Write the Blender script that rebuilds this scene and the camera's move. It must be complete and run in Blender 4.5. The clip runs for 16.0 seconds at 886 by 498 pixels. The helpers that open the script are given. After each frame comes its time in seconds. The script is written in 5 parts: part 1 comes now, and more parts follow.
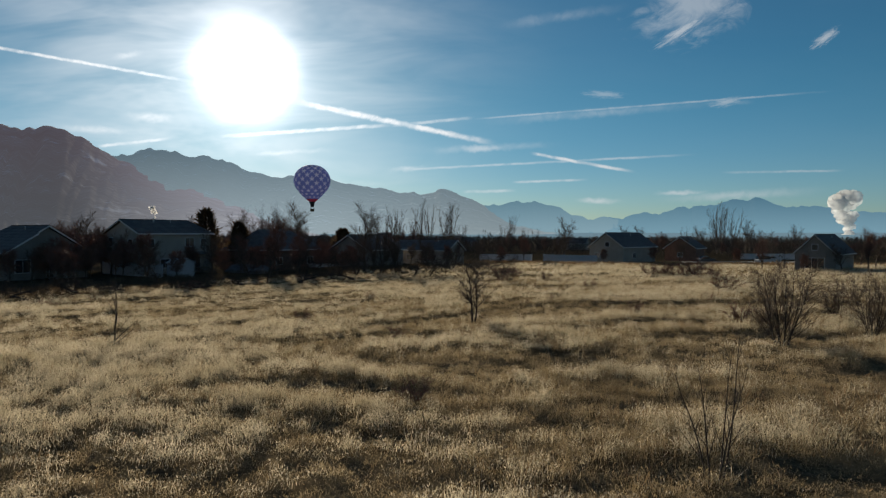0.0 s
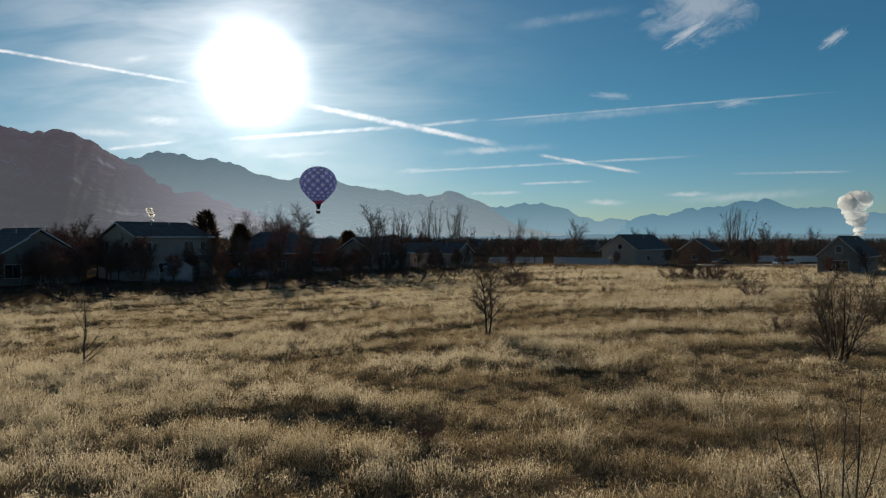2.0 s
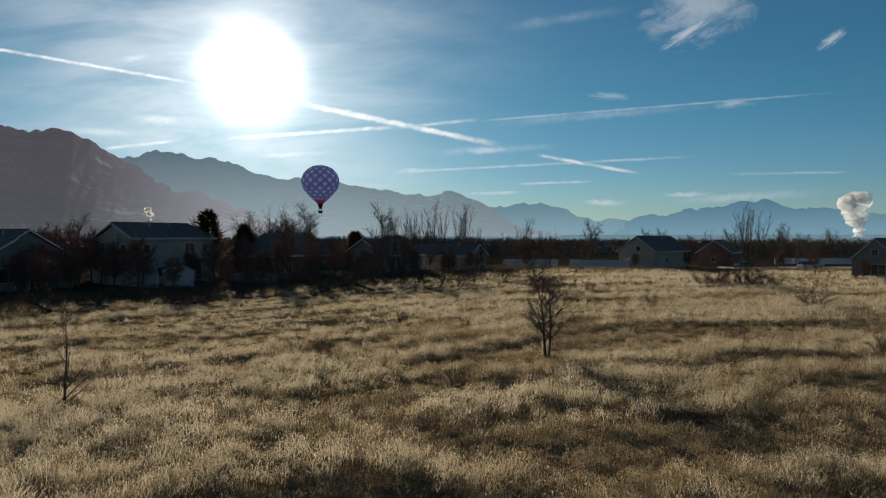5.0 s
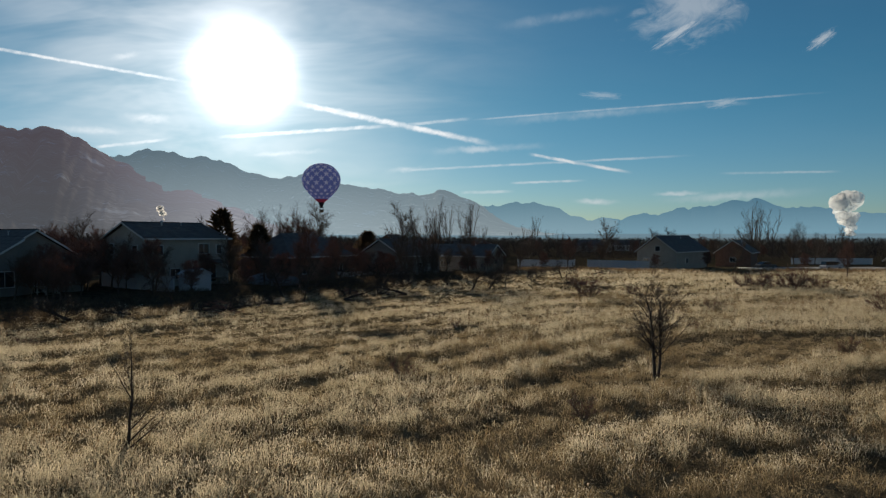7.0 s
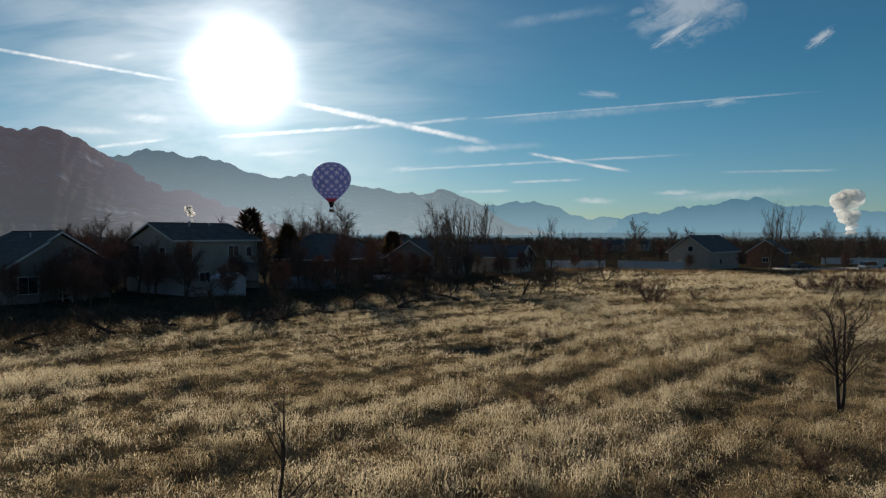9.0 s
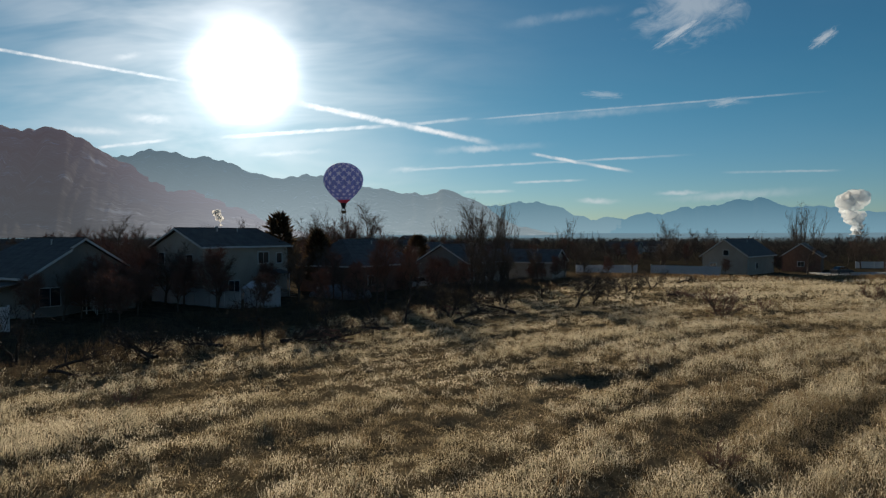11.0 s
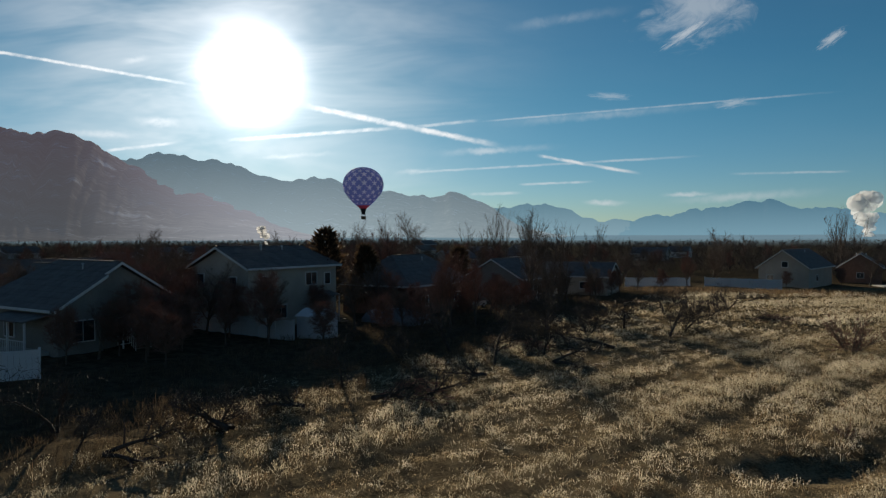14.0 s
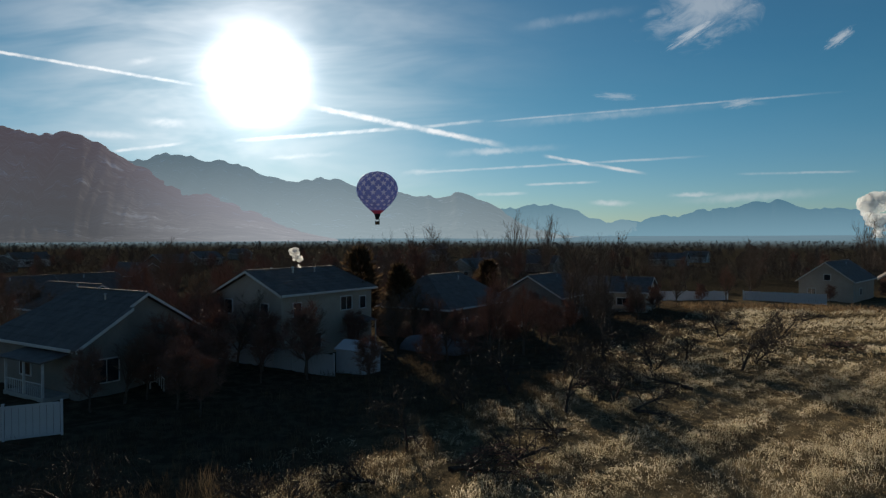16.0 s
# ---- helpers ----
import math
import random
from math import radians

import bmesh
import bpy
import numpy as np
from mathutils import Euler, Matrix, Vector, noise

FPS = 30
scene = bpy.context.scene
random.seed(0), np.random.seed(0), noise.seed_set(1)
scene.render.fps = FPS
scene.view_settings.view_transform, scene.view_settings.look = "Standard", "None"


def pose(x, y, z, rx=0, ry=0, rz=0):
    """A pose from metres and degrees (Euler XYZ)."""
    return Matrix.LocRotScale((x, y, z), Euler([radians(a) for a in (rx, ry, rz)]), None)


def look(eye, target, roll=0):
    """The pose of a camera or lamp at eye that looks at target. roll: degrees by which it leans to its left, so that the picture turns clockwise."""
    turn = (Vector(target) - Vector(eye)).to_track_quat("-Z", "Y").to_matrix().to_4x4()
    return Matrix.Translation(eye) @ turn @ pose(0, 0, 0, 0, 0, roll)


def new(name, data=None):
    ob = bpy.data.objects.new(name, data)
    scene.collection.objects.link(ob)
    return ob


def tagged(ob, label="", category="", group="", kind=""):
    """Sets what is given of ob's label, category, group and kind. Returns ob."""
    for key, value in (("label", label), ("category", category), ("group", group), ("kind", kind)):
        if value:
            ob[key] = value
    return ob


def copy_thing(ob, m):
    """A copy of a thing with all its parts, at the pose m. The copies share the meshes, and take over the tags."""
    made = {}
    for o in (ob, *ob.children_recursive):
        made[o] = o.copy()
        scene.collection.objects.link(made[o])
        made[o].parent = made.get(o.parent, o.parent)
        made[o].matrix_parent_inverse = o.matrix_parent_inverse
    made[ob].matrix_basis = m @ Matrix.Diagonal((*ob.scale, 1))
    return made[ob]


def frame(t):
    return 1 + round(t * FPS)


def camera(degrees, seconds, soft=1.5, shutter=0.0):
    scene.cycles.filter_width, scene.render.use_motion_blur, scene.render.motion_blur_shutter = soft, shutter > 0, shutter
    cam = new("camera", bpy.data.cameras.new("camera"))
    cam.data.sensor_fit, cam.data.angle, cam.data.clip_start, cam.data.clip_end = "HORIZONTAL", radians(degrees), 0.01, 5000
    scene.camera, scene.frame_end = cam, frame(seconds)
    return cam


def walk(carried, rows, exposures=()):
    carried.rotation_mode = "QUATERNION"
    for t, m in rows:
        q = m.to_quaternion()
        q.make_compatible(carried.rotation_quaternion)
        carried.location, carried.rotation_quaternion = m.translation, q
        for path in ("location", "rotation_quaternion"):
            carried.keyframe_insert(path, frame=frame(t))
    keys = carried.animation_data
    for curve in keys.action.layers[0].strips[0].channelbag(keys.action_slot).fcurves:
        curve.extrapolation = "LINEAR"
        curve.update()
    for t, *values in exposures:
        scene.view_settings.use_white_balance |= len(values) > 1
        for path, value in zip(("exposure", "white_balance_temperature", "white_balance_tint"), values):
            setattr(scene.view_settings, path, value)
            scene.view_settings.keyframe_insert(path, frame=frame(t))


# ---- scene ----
cam = camera(65.6, 16.0, 1.25)
METRES, EYE, TILT, LEAN, TURN = 48.0, 5.55, -1.2, 0.0, 0.0
ROWS = [
    (0.0, 0.0, 0.0, 0.0, -0.0, 0.0, 0.0),
    (0.5, -0.0022, 0.0223, 0.0019, -0.18, 0.05, 0.03),
    (1.0, -0.0035, 0.0436, 0.0026, 0.04, 0.1, 0.05),
    (1.5, -0.0041, 0.0633, 0.0029, 0.3, 0.14, 0.07),
    (2.0, -0.0047, 0.0861, 0.0038, 0.6, 0.16, 0.09),
    (2.5, -0.0055, 0.1057, 0.0049, 0.79, 0.16, 0.07),
    (3.0, -0.0091, 0.128, 0.0063, 0.78, 0.19, 0.03),
    (3.5, -0.0163, 0.149, 0.0072, 0.72, 0.2, 0.02),
    (6.0, -0.1041, 0.2591, 0.0155, 0.18, 0.11, -0.01),
    (6.5, -0.1282, 0.2814, 0.0164, -0.02, 0.1, -0.0),
    (7.0, -0.157, 0.3078, 0.0174, -0.18, 0.07, 0.02),
    (7.5, -0.1831, 0.3314, 0.0185, -0.19, 0.04, 0.04),
    (8.0, -0.2137, 0.3589, 0.0199, -0.21, 0.04, 0.06),
    (8.5, -0.2426, 0.3849, 0.0215, -0.25, 0.04, 0.1),
    (9.0, -0.2686, 0.4098, 0.0234, -0.25, 0.02, 0.15),
    (11.5, -0.387, 0.5422, 0.0438, 0.04, 0.07, 0.12),
    (12.0, -0.4102, 0.5705, 0.0492, 0.13, 0.12, 0.13),
    (12.5, -0.43, 0.5949, 0.0544, 0.21, 0.15, 0.15),
    (13.0, -0.4522, 0.6227, 0.061, 0.31, 0.19, 0.17),
    (13.5, -0.4724, 0.6483, 0.0685, 0.42, 0.21, 0.17),
    (14.0, -0.4908, 0.6725, 0.0762, 0.53, 0.22, 0.21),
    (14.5, -0.5117, 0.6992, 0.0861, 0.67, 0.25, 0.19),
    (15.0, -0.5296, 0.7228, 0.096, 0.76, 0.25, 0.2),
    (15.5, -0.5497, 0.7497, 0.1084, 0.9, 0.25, 0.2),
    (16.0, -0.5685, 0.7746, 0.1202, 1.01, 0.25, 0.19),
]
walk(cam, [(t, pose(0, 0, EYE, TILT, LEAN, TURN) @ pose(METRES * x, METRES * y, METRES * z, 90 + pitch, roll, yaw)) for t, x, y, z, yaw, pitch, roll in ROWS])

# ---------------------------------------------------------------- light
SUN_EL, SUN_AZ = 12.75, -15.95          # degrees above the horizon, degrees from +y towards +x
SKY, SUN = 0.057, 5.9
scene.view_settings.exposure = 0.0
sun_way = Vector((math.sin(radians(SUN_AZ)) * math.cos(radians(SUN_EL)), math.cos(radians(SUN_AZ)) * math.cos(radians(SUN_EL)), math.sin(radians(SUN_EL))))

lamp = bpy.data.lights.new("sun", "SUN")
lamp.energy, lamp.angle, lamp.color = SUN, radians(0.53), (1.0, 0.86, 0.66)
sun = new("sun", lamp)
sun.matrix_world = look(sun_way * 100, (0, 0, 0))


class Nodes:
    """Short hand for building node trees."""

    def __init__(self, tree):
        self.tree = tree
        tree.nodes.clear()

    def add(self, kind, **props):
        n = self.tree.nodes.new(kind)
        for k, v in props.items():
            if k == "operation":
                n.operation = v
            elif k == "data_type":
                n.data_type = v
            elif k == "blend_type":
                n.blend_type = v
            elif k == "sky_type":
                n.sky_type = v
            elif k == "noise_dimensions":
                n.noise_dimensions = v
            elif k == "interpolation_type":
                n.interpolation_type = v
            elif k == "distance":
                n.distance = v
        return n

    def link(self, a, b):
        if isinstance(a, (int, float)):
            b.default_value = a
        elif isinstance(a, (tuple, list)):
            b.default_value = a
        else:
            self.tree.links.new(a, b)

    def math(self, op, a, b=None, clamp=False):
        n = self.add("ShaderNodeMath", operation=op)
        n.use_clamp = clamp
        self.link(a, n.inputs[0])
        if b is not None:
            self.link(b, n.inputs[1])
        return n.outputs[0]

    def vmath(self, op, a, b=None):
        n = self.add("ShaderNodeVectorMath", operation=op)
        self.link(a, n.inputs[0])
        if b is not None:
            self.link(b, n.inputs[1])
        return n.outputs[1] if op in ("DOT_PRODUCT", "LENGTH") else n.outputs[0]

    def step(self, a, lo, hi, to0=0.0, to1=1.0):
        n = self.add("ShaderNodeMapRange", interpolation_type="SMOOTHSTEP")
        self.link(a, n.inputs[0])
        for k, v in enumerate((lo, hi, to0, to1)):
            self.link(v, n.inputs[k + 1])
        return n.outputs[0]

    def mix(self, f, a, b, blend="MIX"):
        n = self.add("ShaderNodeMix", data_type="RGBA", blend_type=blend)
        self.link(f, n.inputs[0])
        for v, s in ((a, n.inputs[6]), (b, n.inputs[7])):
            self.link((*v, 1) if isinstance(v, tuple) and len(v) == 3 else v, s)
        return n.outputs[2]

    def noise(self, vec, scale, detail=3.0, rough=0.55, distortion=0.0):
        n = self.add("ShaderNodeTexNoise", noise_dimensions="3D")
        if vec is not None:
            self.link(vec, n.inputs["Vector"])
        n.inputs["Scale"].default_value, n.inputs["Detail"].default_value = scale, detail
        n.inputs["Roughness"].default_value, n.inputs["Distortion"].default_value = rough, distortion
        return n.outputs["Fac"]


def make_world():
    world = bpy.data.worlds.new("sky")
    scene.world = world
    world.use_nodes = True
    n = Nodes(world.node_tree)
    sky = n.add("ShaderNodeTexSky", sky_type="NISHITA")
    sky.sun_disc, sky.sun_elevation, sky.sun_rotation = False, radians(SUN_EL), radians(SUN_AZ)
    sky.altitude, sky.air_density, sky.dust_density, sky.ozone_density = 1400, 1.0, 0.3, 2.5
    hue = n.add("ShaderNodeHueSaturation")
    hue.inputs["Saturation"].default_value = 1.08
    n.link(sky.outputs[0], hue.inputs["Color"])
    way = n.add("ShaderNodeTexCoord").outputs["Generated"]
    sep = n.add("ShaderNodeSeparateXYZ")
    n.link(way, sep.inputs[0])
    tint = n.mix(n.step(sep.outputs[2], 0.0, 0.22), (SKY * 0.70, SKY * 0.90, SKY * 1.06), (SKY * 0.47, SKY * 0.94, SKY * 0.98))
    # the unseen sky away from the sun: paler and warmer, to warm the shade
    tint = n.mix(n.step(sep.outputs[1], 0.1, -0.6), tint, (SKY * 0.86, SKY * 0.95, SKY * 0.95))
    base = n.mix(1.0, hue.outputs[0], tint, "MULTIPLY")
    ahead = n.math("MAXIMUM", sep.outputs[1], 0.05)
    u, v = n.math("DIVIDE", sep.outputs[0], ahead), n.math("DIVIDE", sep.outputs[2], ahead)
    plane = n.add("ShaderNodeCombineXYZ")
    n.link(u, plane.inputs[0]), n.link(v, plane.inputs[1])
    plane = plane.outputs[0]
    # ragged edges for all high cloud
    ragged = n.math("MULTIPLY", n.math("SUBTRACT", n.noise(plane, 60, 3), 0.5), 0.006)
    wisp = n.noise(plane, 26, 4, 0.65, 0.6)
    front = n.step(sep.outputs[1], 0.2, 0.5)

    def streak(x0, y0, x1, y1, w, strength, soft=2.2):
        """A contrail or wisp between two places of the sky plane, in thousandths."""
        x0, y0, x1, y1, w = x0 / 1000, y0 / 1000, x1 / 1000, y1 / 1000, w / 1000
        size = math.hypot(x1 - x0, y1 - y0)
        c, s = (x1 - x0) / size, (y1 - y0) / size
        a = n.math("ADD", n.math("MULTIPLY", u, c), n.math("MULTIPLY", v, s))
        b = n.math("ADD", n.math("MULTIPLY", u, -s), n.math("MULTIPLY", v, c))
        a0, b0 = x0 * c + y0 * s, -x0 * s + y0 * c
        faint = strength < 0.65 and w > 0.0045
        side = n.math("ABSOLUTE", n.math("ADD", n.math("SUBTRACT", b, b0), n.math("MULTIPLY", ragged, 1.6 if faint else min(1.0, w * 130))))
        body = n.step(side, 0.0 if faint else w * 0.12, w * (0.9 if faint else 0.85), 1.0, 0.0)
        rise, fall = (0.45, 0.35) if faint else (0.10, 0.72)
        ends = n.math("MULTIPLY", n.step(a, a0 - 0.004, a0 + size * rise), n.step(a, a0 + size * fall, a0 + size, 1.0, 0.0))
        return n.math("MULTIPLY", n.math("MULTIPLY", body, ends), strength * (1.15 if faint else 1.0))

    total = None
    for row in SKY_STREAKS:
        one = streak(*row)
        total = one if total is None else n.math("MAXIMUM", total, one)
    total = n.math("MULTIPLY", total, n.math("ADD", n.step(wisp, 0.3, 0.68, 0.0, 0.75), 0.38))

    def tuft(x, y, rx, ry, lean, strength):
        """A feathery patch of cirrus."""
        m = n.add("ShaderNodeMapping")
        n.link(plane, m.inputs["Vector"])
        m.vector_type = "TEXTURE"
        m.inputs["Location"].default_value = (x / 1000, y / 1000, 0)
        m.inputs["Rotation"].default_value = (0, 0, radians(lean))
        m.inputs["Scale"].default_value = (rx / 1000, ry / 1000, 1)
        far = n.vmath("LENGTH", m.outputs[0])
        fibre = n.noise(m.outputs[0], 1.6, 5, 0.62, 1.2)
        return n.math("MULTIPLY", n.step(n.math("ADD", far, n.math("MULTIPLY", n.math("SUBTRACT", fibre, 0.5), 2.0)), 0.0, 1.1, 1.0, 0.0), strength)

    for row in SKY_TUFTS:
        total = n.math("MAXIMUM", total, tuft(*row))
    total = n.math("MULTIPLY", total, front)

    # thin cirrus veil, thickest round the sun
    angle = n.math("ARCCOSINE", n.math("MINIMUM", n.vmath("DOT_PRODUCT", n.vmath("NORMALIZE", way), tuple(sun_way)), 0.99999))
    deg = n.math("MULTIPLY", angle, 57.2958)
    st = n.add("ShaderNodeMapping")
    n.link(plane, st.inputs["Vector"])
    st.inputs["Rotation"].default_value = (0, 0, radians(-14))
    st.inputs["Scale"].default_value = (1.5, 6.5, 1)
    veil = n.step(n.noise(st.outputs[0], 2.2, 4, 0.6, 0.4), 0.16, 0.9)
    veil = n.math("MULTIPLY", veil, n.math("MULTIPLY", n.step(deg, 6, 26, 0.8, 0.04), n.step(u, -0.35, 0.1, 1.0, 0.45)))
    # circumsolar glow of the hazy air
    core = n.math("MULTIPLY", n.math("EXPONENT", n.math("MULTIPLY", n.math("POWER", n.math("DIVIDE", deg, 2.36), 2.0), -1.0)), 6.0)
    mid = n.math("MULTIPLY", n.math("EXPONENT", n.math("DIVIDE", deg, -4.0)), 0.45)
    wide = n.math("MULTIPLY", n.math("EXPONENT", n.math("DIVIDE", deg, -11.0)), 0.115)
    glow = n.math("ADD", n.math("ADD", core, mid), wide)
    bright = n.math("ADD", n.math("MULTIPLY", n.math("EXPONENT", n.math("DIVIDE", deg, -14.0)), 0.8), 0.62)
    cloud = n.mix(1.0, (0.93, 0.97, 1.0), bright, "MULTIPLY")
    col = n.mix(n.math("MULTIPLY", veil, 0.85), base, cloud)
    col = n.mix(n.math("MINIMUM", total, 1.0), col, cloud)
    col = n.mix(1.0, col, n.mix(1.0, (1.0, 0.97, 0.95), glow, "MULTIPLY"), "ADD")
    back = n.add("ShaderNodeBackground")
    n.link(col, back.inputs[0])
    out = n.add("ShaderNodeOutputWorld")
    n.link(back.outputs[0], out.inputs[0])


# x0, y0, x1, y1, width, strength: thousandths on the plane one unit ahead
SKY_STREAKS = [
    (-700, 280, -350, 219, 4, 0.9), (-215, 193, 90, 129, 7, 1.0), (-325, 142, -60, 160, 4.6, 0.9),
    (-75, 158, 50, 170, 4, 0.45), (40, 167, 578, 209, 2.6, 0.34), (40, 162, 430, 193, 10, 0.22),
    (128, 118, 282, 90, 4, 0.85), (-80, 93, 380, 117, 3, 0.4), (102, 76, 216, 80, 3, 0.5),
    (-500, 128, -390, 140, 4, 0.6), (-292, 115, -150, 124, 5, 0.4), (-30, 121, 180, 132, 8, 0.4),
]
SKY_STREAKS += [
    (-82, 93, -15, 98, 6, 0.4), (190, 50, 270, 48, 6, 0.5), (405, 90, 590, 93, 3, 0.35),
    (305, 50, 575, 66, 10, 0.3), (305, 60, 395, 62, 5, 0.5), (375, 188, 455, 194, 5, 0.3),
    (70, 300, 285, 332, 12, 0.16), (-470, 172, -365, 166, 10, 0.6), (-560, 156, -440, 148, 9, 0.5),
    (30, 62, 110, 64, 4, 0.4), (-480, 256, -430, 262, 8, 0.5), (-330, 70, -30, 76, 6, 0.25),
]
# x, y, half length, half height, lean, strength
SKY_TUFTS = [(362, 332, 88, 52, 14, 0.42), (344, 294, 44, 9, 32, 0.6), (552, 284, 26, 8, 34, 0.55), (233, 203, 32, 6, -4, 0.3), (410, 192, 26, 7, 10, 0.4)]
make_world()

# ---------------------------------------------------------------- materials


def surface(name, c1, c2, scale=1.0, fine=12.0, rough=0.85, bump=0.25, metal=0.0, through_light=0.0, per=0.0, coords="Object", spec=0.3, depth=0.02, clear=0.0):
    """Two-scale mottled surface with relief; through_light lets light pass thin leaves and cloth; per varies it from piece to piece."""
    m = bpy.data.materials.new(name)
    m.use_nodes = True
    n = Nodes(m.node_tree)
    vec = n.add("ShaderNodeTexCoord").outputs[coords]
    big, small = n.noise(vec, scale, 4, 0.6, 0.3), n.noise(vec, fine, 5, 0.65)
    f = n.step(n.math("ADD", n.math("MULTIPLY", big, 0.65), n.math("MULTIPLY", small, 0.35)), 0.32, 0.68)
    col = n.mix(f, c1, c2)
    if per:
        r = n.math("ADD", n.math("MULTIPLY", n.add("ShaderNodeNewGeometry").outputs["Random Per Island"], 2 * per), 1 - per)
        col = n.mix(1.0, col, r, "MULTIPLY")
    b = n.add("ShaderNodeBsdfPrincipled")
    n.link(col, b.inputs["Base Color"])
    b.inputs["Metallic"].default_value, b.inputs["Specular IOR Level"].default_value = metal, spec
    n.link(n.math("ADD", n.math("MULTIPLY", small, 0.2), rough - 0.1, True), b.inputs["Roughness"])
    if bump:
        bp = n.add("ShaderNodeBump")
        bp.inputs["Strength"].default_value, bp.inputs["Distance"].default_value = bump, depth
        n.link(small, bp.inputs["Height"])
        n.link(bp.outputs[0], b.inputs["Normal"])
    shader = b.outputs[0]
    if through_light:
        tr = n.add("ShaderNodeBsdfTranslucent")
        n.link(col, tr.inputs[0])
        mx = n.add("ShaderNodeMixShader")
        mx.inputs[0].default_value = through_light
        n.link(shader, mx.inputs[1]), n.link(tr.outputs[0], mx.inputs[2])
        shader = mx.outputs[0]
    if clear:
        tp = n.add("ShaderNodeBsdfTransparent")
        mx = n.add("ShaderNodeMixShader")
        mx.inputs[0].default_value = clear
        n.link(shader, mx.inputs[1]), n.link(tp.outputs[0], mx.inputs[2])
        shader = mx.outputs[0]
    out = n.add("ShaderNodeOutputMaterial")
    n.link(shader, out.inputs[0])
    return m


def painted_haze(name, rock1, rock2, haze_low, haze_high, amount, top, snow=0.0, sunward=0.0):
    """Far mountain: rock and snow with haze mixed in as emission, thicker towards the valley."""
    m = bpy.data.materials.new(name)
    m.use_nodes = True
    n = Nodes(m.node_tree)
    vec = n.add("ShaderNodeTexCoord").outputs["Object"]
    big, small = n.noise(vec, 0.006, 5, 0.65, 0.5), n.noise(vec, 0.03, 5, 0.7)
    col = n.mix(n.step(big, 0.35, 0.65), rock1, rock2)
    if snow:
        col = n.mix(n.math("MULTIPLY", n.step(n.math("ADD", n.math("MULTIPLY", big, 0.5), n.math("MULTIPLY", small, 0.5)), 0.56, 0.66), snow), col, (0.8, 0.84, 0.9))
    if snow:
        mp = n.add("ShaderNodeMapping")
        n.link(vec, mp.inputs["Vector"])
        mp.inputs["Rotation"].default_value, mp.inputs["Scale"].default_value = (0, radians(48), 0), (0.012, 0.0045, 0.0045)
        # pale streaks are snow, near-black ones are painted to bring out the relief
        gully = n.noise(mp.outputs[0], 1.0, 5, 0.65, 0.3)
        col = n.mix(n.math("MULTIPLY", n.step(gully, 0.58, 0.72), snow), col, (0.75, 0.78, 0.84))
        col = n.mix(n.math("MULTIPLY", n.step(gully, 0.46, 0.30), 0.6), col, (0.02, 0.02, 0.02))
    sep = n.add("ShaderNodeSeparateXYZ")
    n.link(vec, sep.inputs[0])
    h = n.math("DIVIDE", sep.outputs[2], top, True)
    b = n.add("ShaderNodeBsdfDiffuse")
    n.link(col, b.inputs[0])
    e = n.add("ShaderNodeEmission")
    # the painted haze glows brighter near the sun's bearing, as lit air would
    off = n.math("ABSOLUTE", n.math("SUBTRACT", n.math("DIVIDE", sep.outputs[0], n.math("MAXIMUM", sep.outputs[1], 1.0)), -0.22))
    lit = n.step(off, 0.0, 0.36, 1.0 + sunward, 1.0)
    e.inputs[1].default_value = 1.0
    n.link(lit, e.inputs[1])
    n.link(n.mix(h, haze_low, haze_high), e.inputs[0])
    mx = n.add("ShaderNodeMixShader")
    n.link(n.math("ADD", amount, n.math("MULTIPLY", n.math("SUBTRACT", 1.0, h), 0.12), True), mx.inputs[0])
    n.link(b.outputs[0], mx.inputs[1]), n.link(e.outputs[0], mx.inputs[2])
    n.link(mx.outputs[0], n.add("ShaderNodeOutputMaterial").inputs[0])
    return m


M_STRAW = surface("pale_dry_grass", (0.39, 0.328, 0.212), (0.60, 0.525, 0.388), 0.2, 1.3, 0.55, 0, 0, 0.62, 0.26, spec=0.5)
M_TAWNY = surface("tawny_dry_grass", (0.205, 0.152, 0.082), (0.345, 0.27, 0.158), 0.25, 1.6, 0.6, 0, 0, 0.5, 0.26, spec=0.4)
M_STRAW_DULL = surface("brown_weeds", (0.15, 0.095, 0.05), (0.26, 0.18, 0.10), 0.3, 2.0, 0.8, 0, 0, 0.35, 0.35)
M_WEED = surface("dark_dead_weeds", (0.07, 0.05, 0.03), (0.14, 0.10, 0.06), 0.4, 2.5, 0.85, 0, 0, 0.3, 0.4)
M_BARK = surface("grey_brown_bark", (0.07, 0.05, 0.038), (0.14, 0.105, 0.08), 3, 30, 0.9, 0.5)
M_BARK_DARK = surface("dark_orchard_bark", (0.035, 0.027, 0.022), (0.08, 0.062, 0.05), 3, 30, 0.95, 0.6)
M_TWIG = surface("reddish_twigs", (0.10, 0.07, 0.052), (0.16, 0.115, 0.085), 1, 6, 0.9, 0)
M_TWIG_FAR = surface("dark_brown_twigs", (0.06, 0.042, 0.034), (0.10, 0.072, 0.056), 0.02, 0.3, 0.95, 0, per=0.3)
M_TWIG_RED = surface("russet_twigs", (0.15, 0.08, 0.06), (0.21, 0.115, 0.085), 1, 6, 0.9, 0)
M_NEEDLE = surface("conifer_needles", (0.075, 0.05, 0.03), (0.12, 0.078, 0.045), 1.5, 9, 0.8, 0, 0, 0.4, 0.35)
M_SIDING = surface("cream_siding", (0.32, 0.28, 0.235), (0.39, 0.345, 0.295), 0.5, 7, 0.7, 0.1)
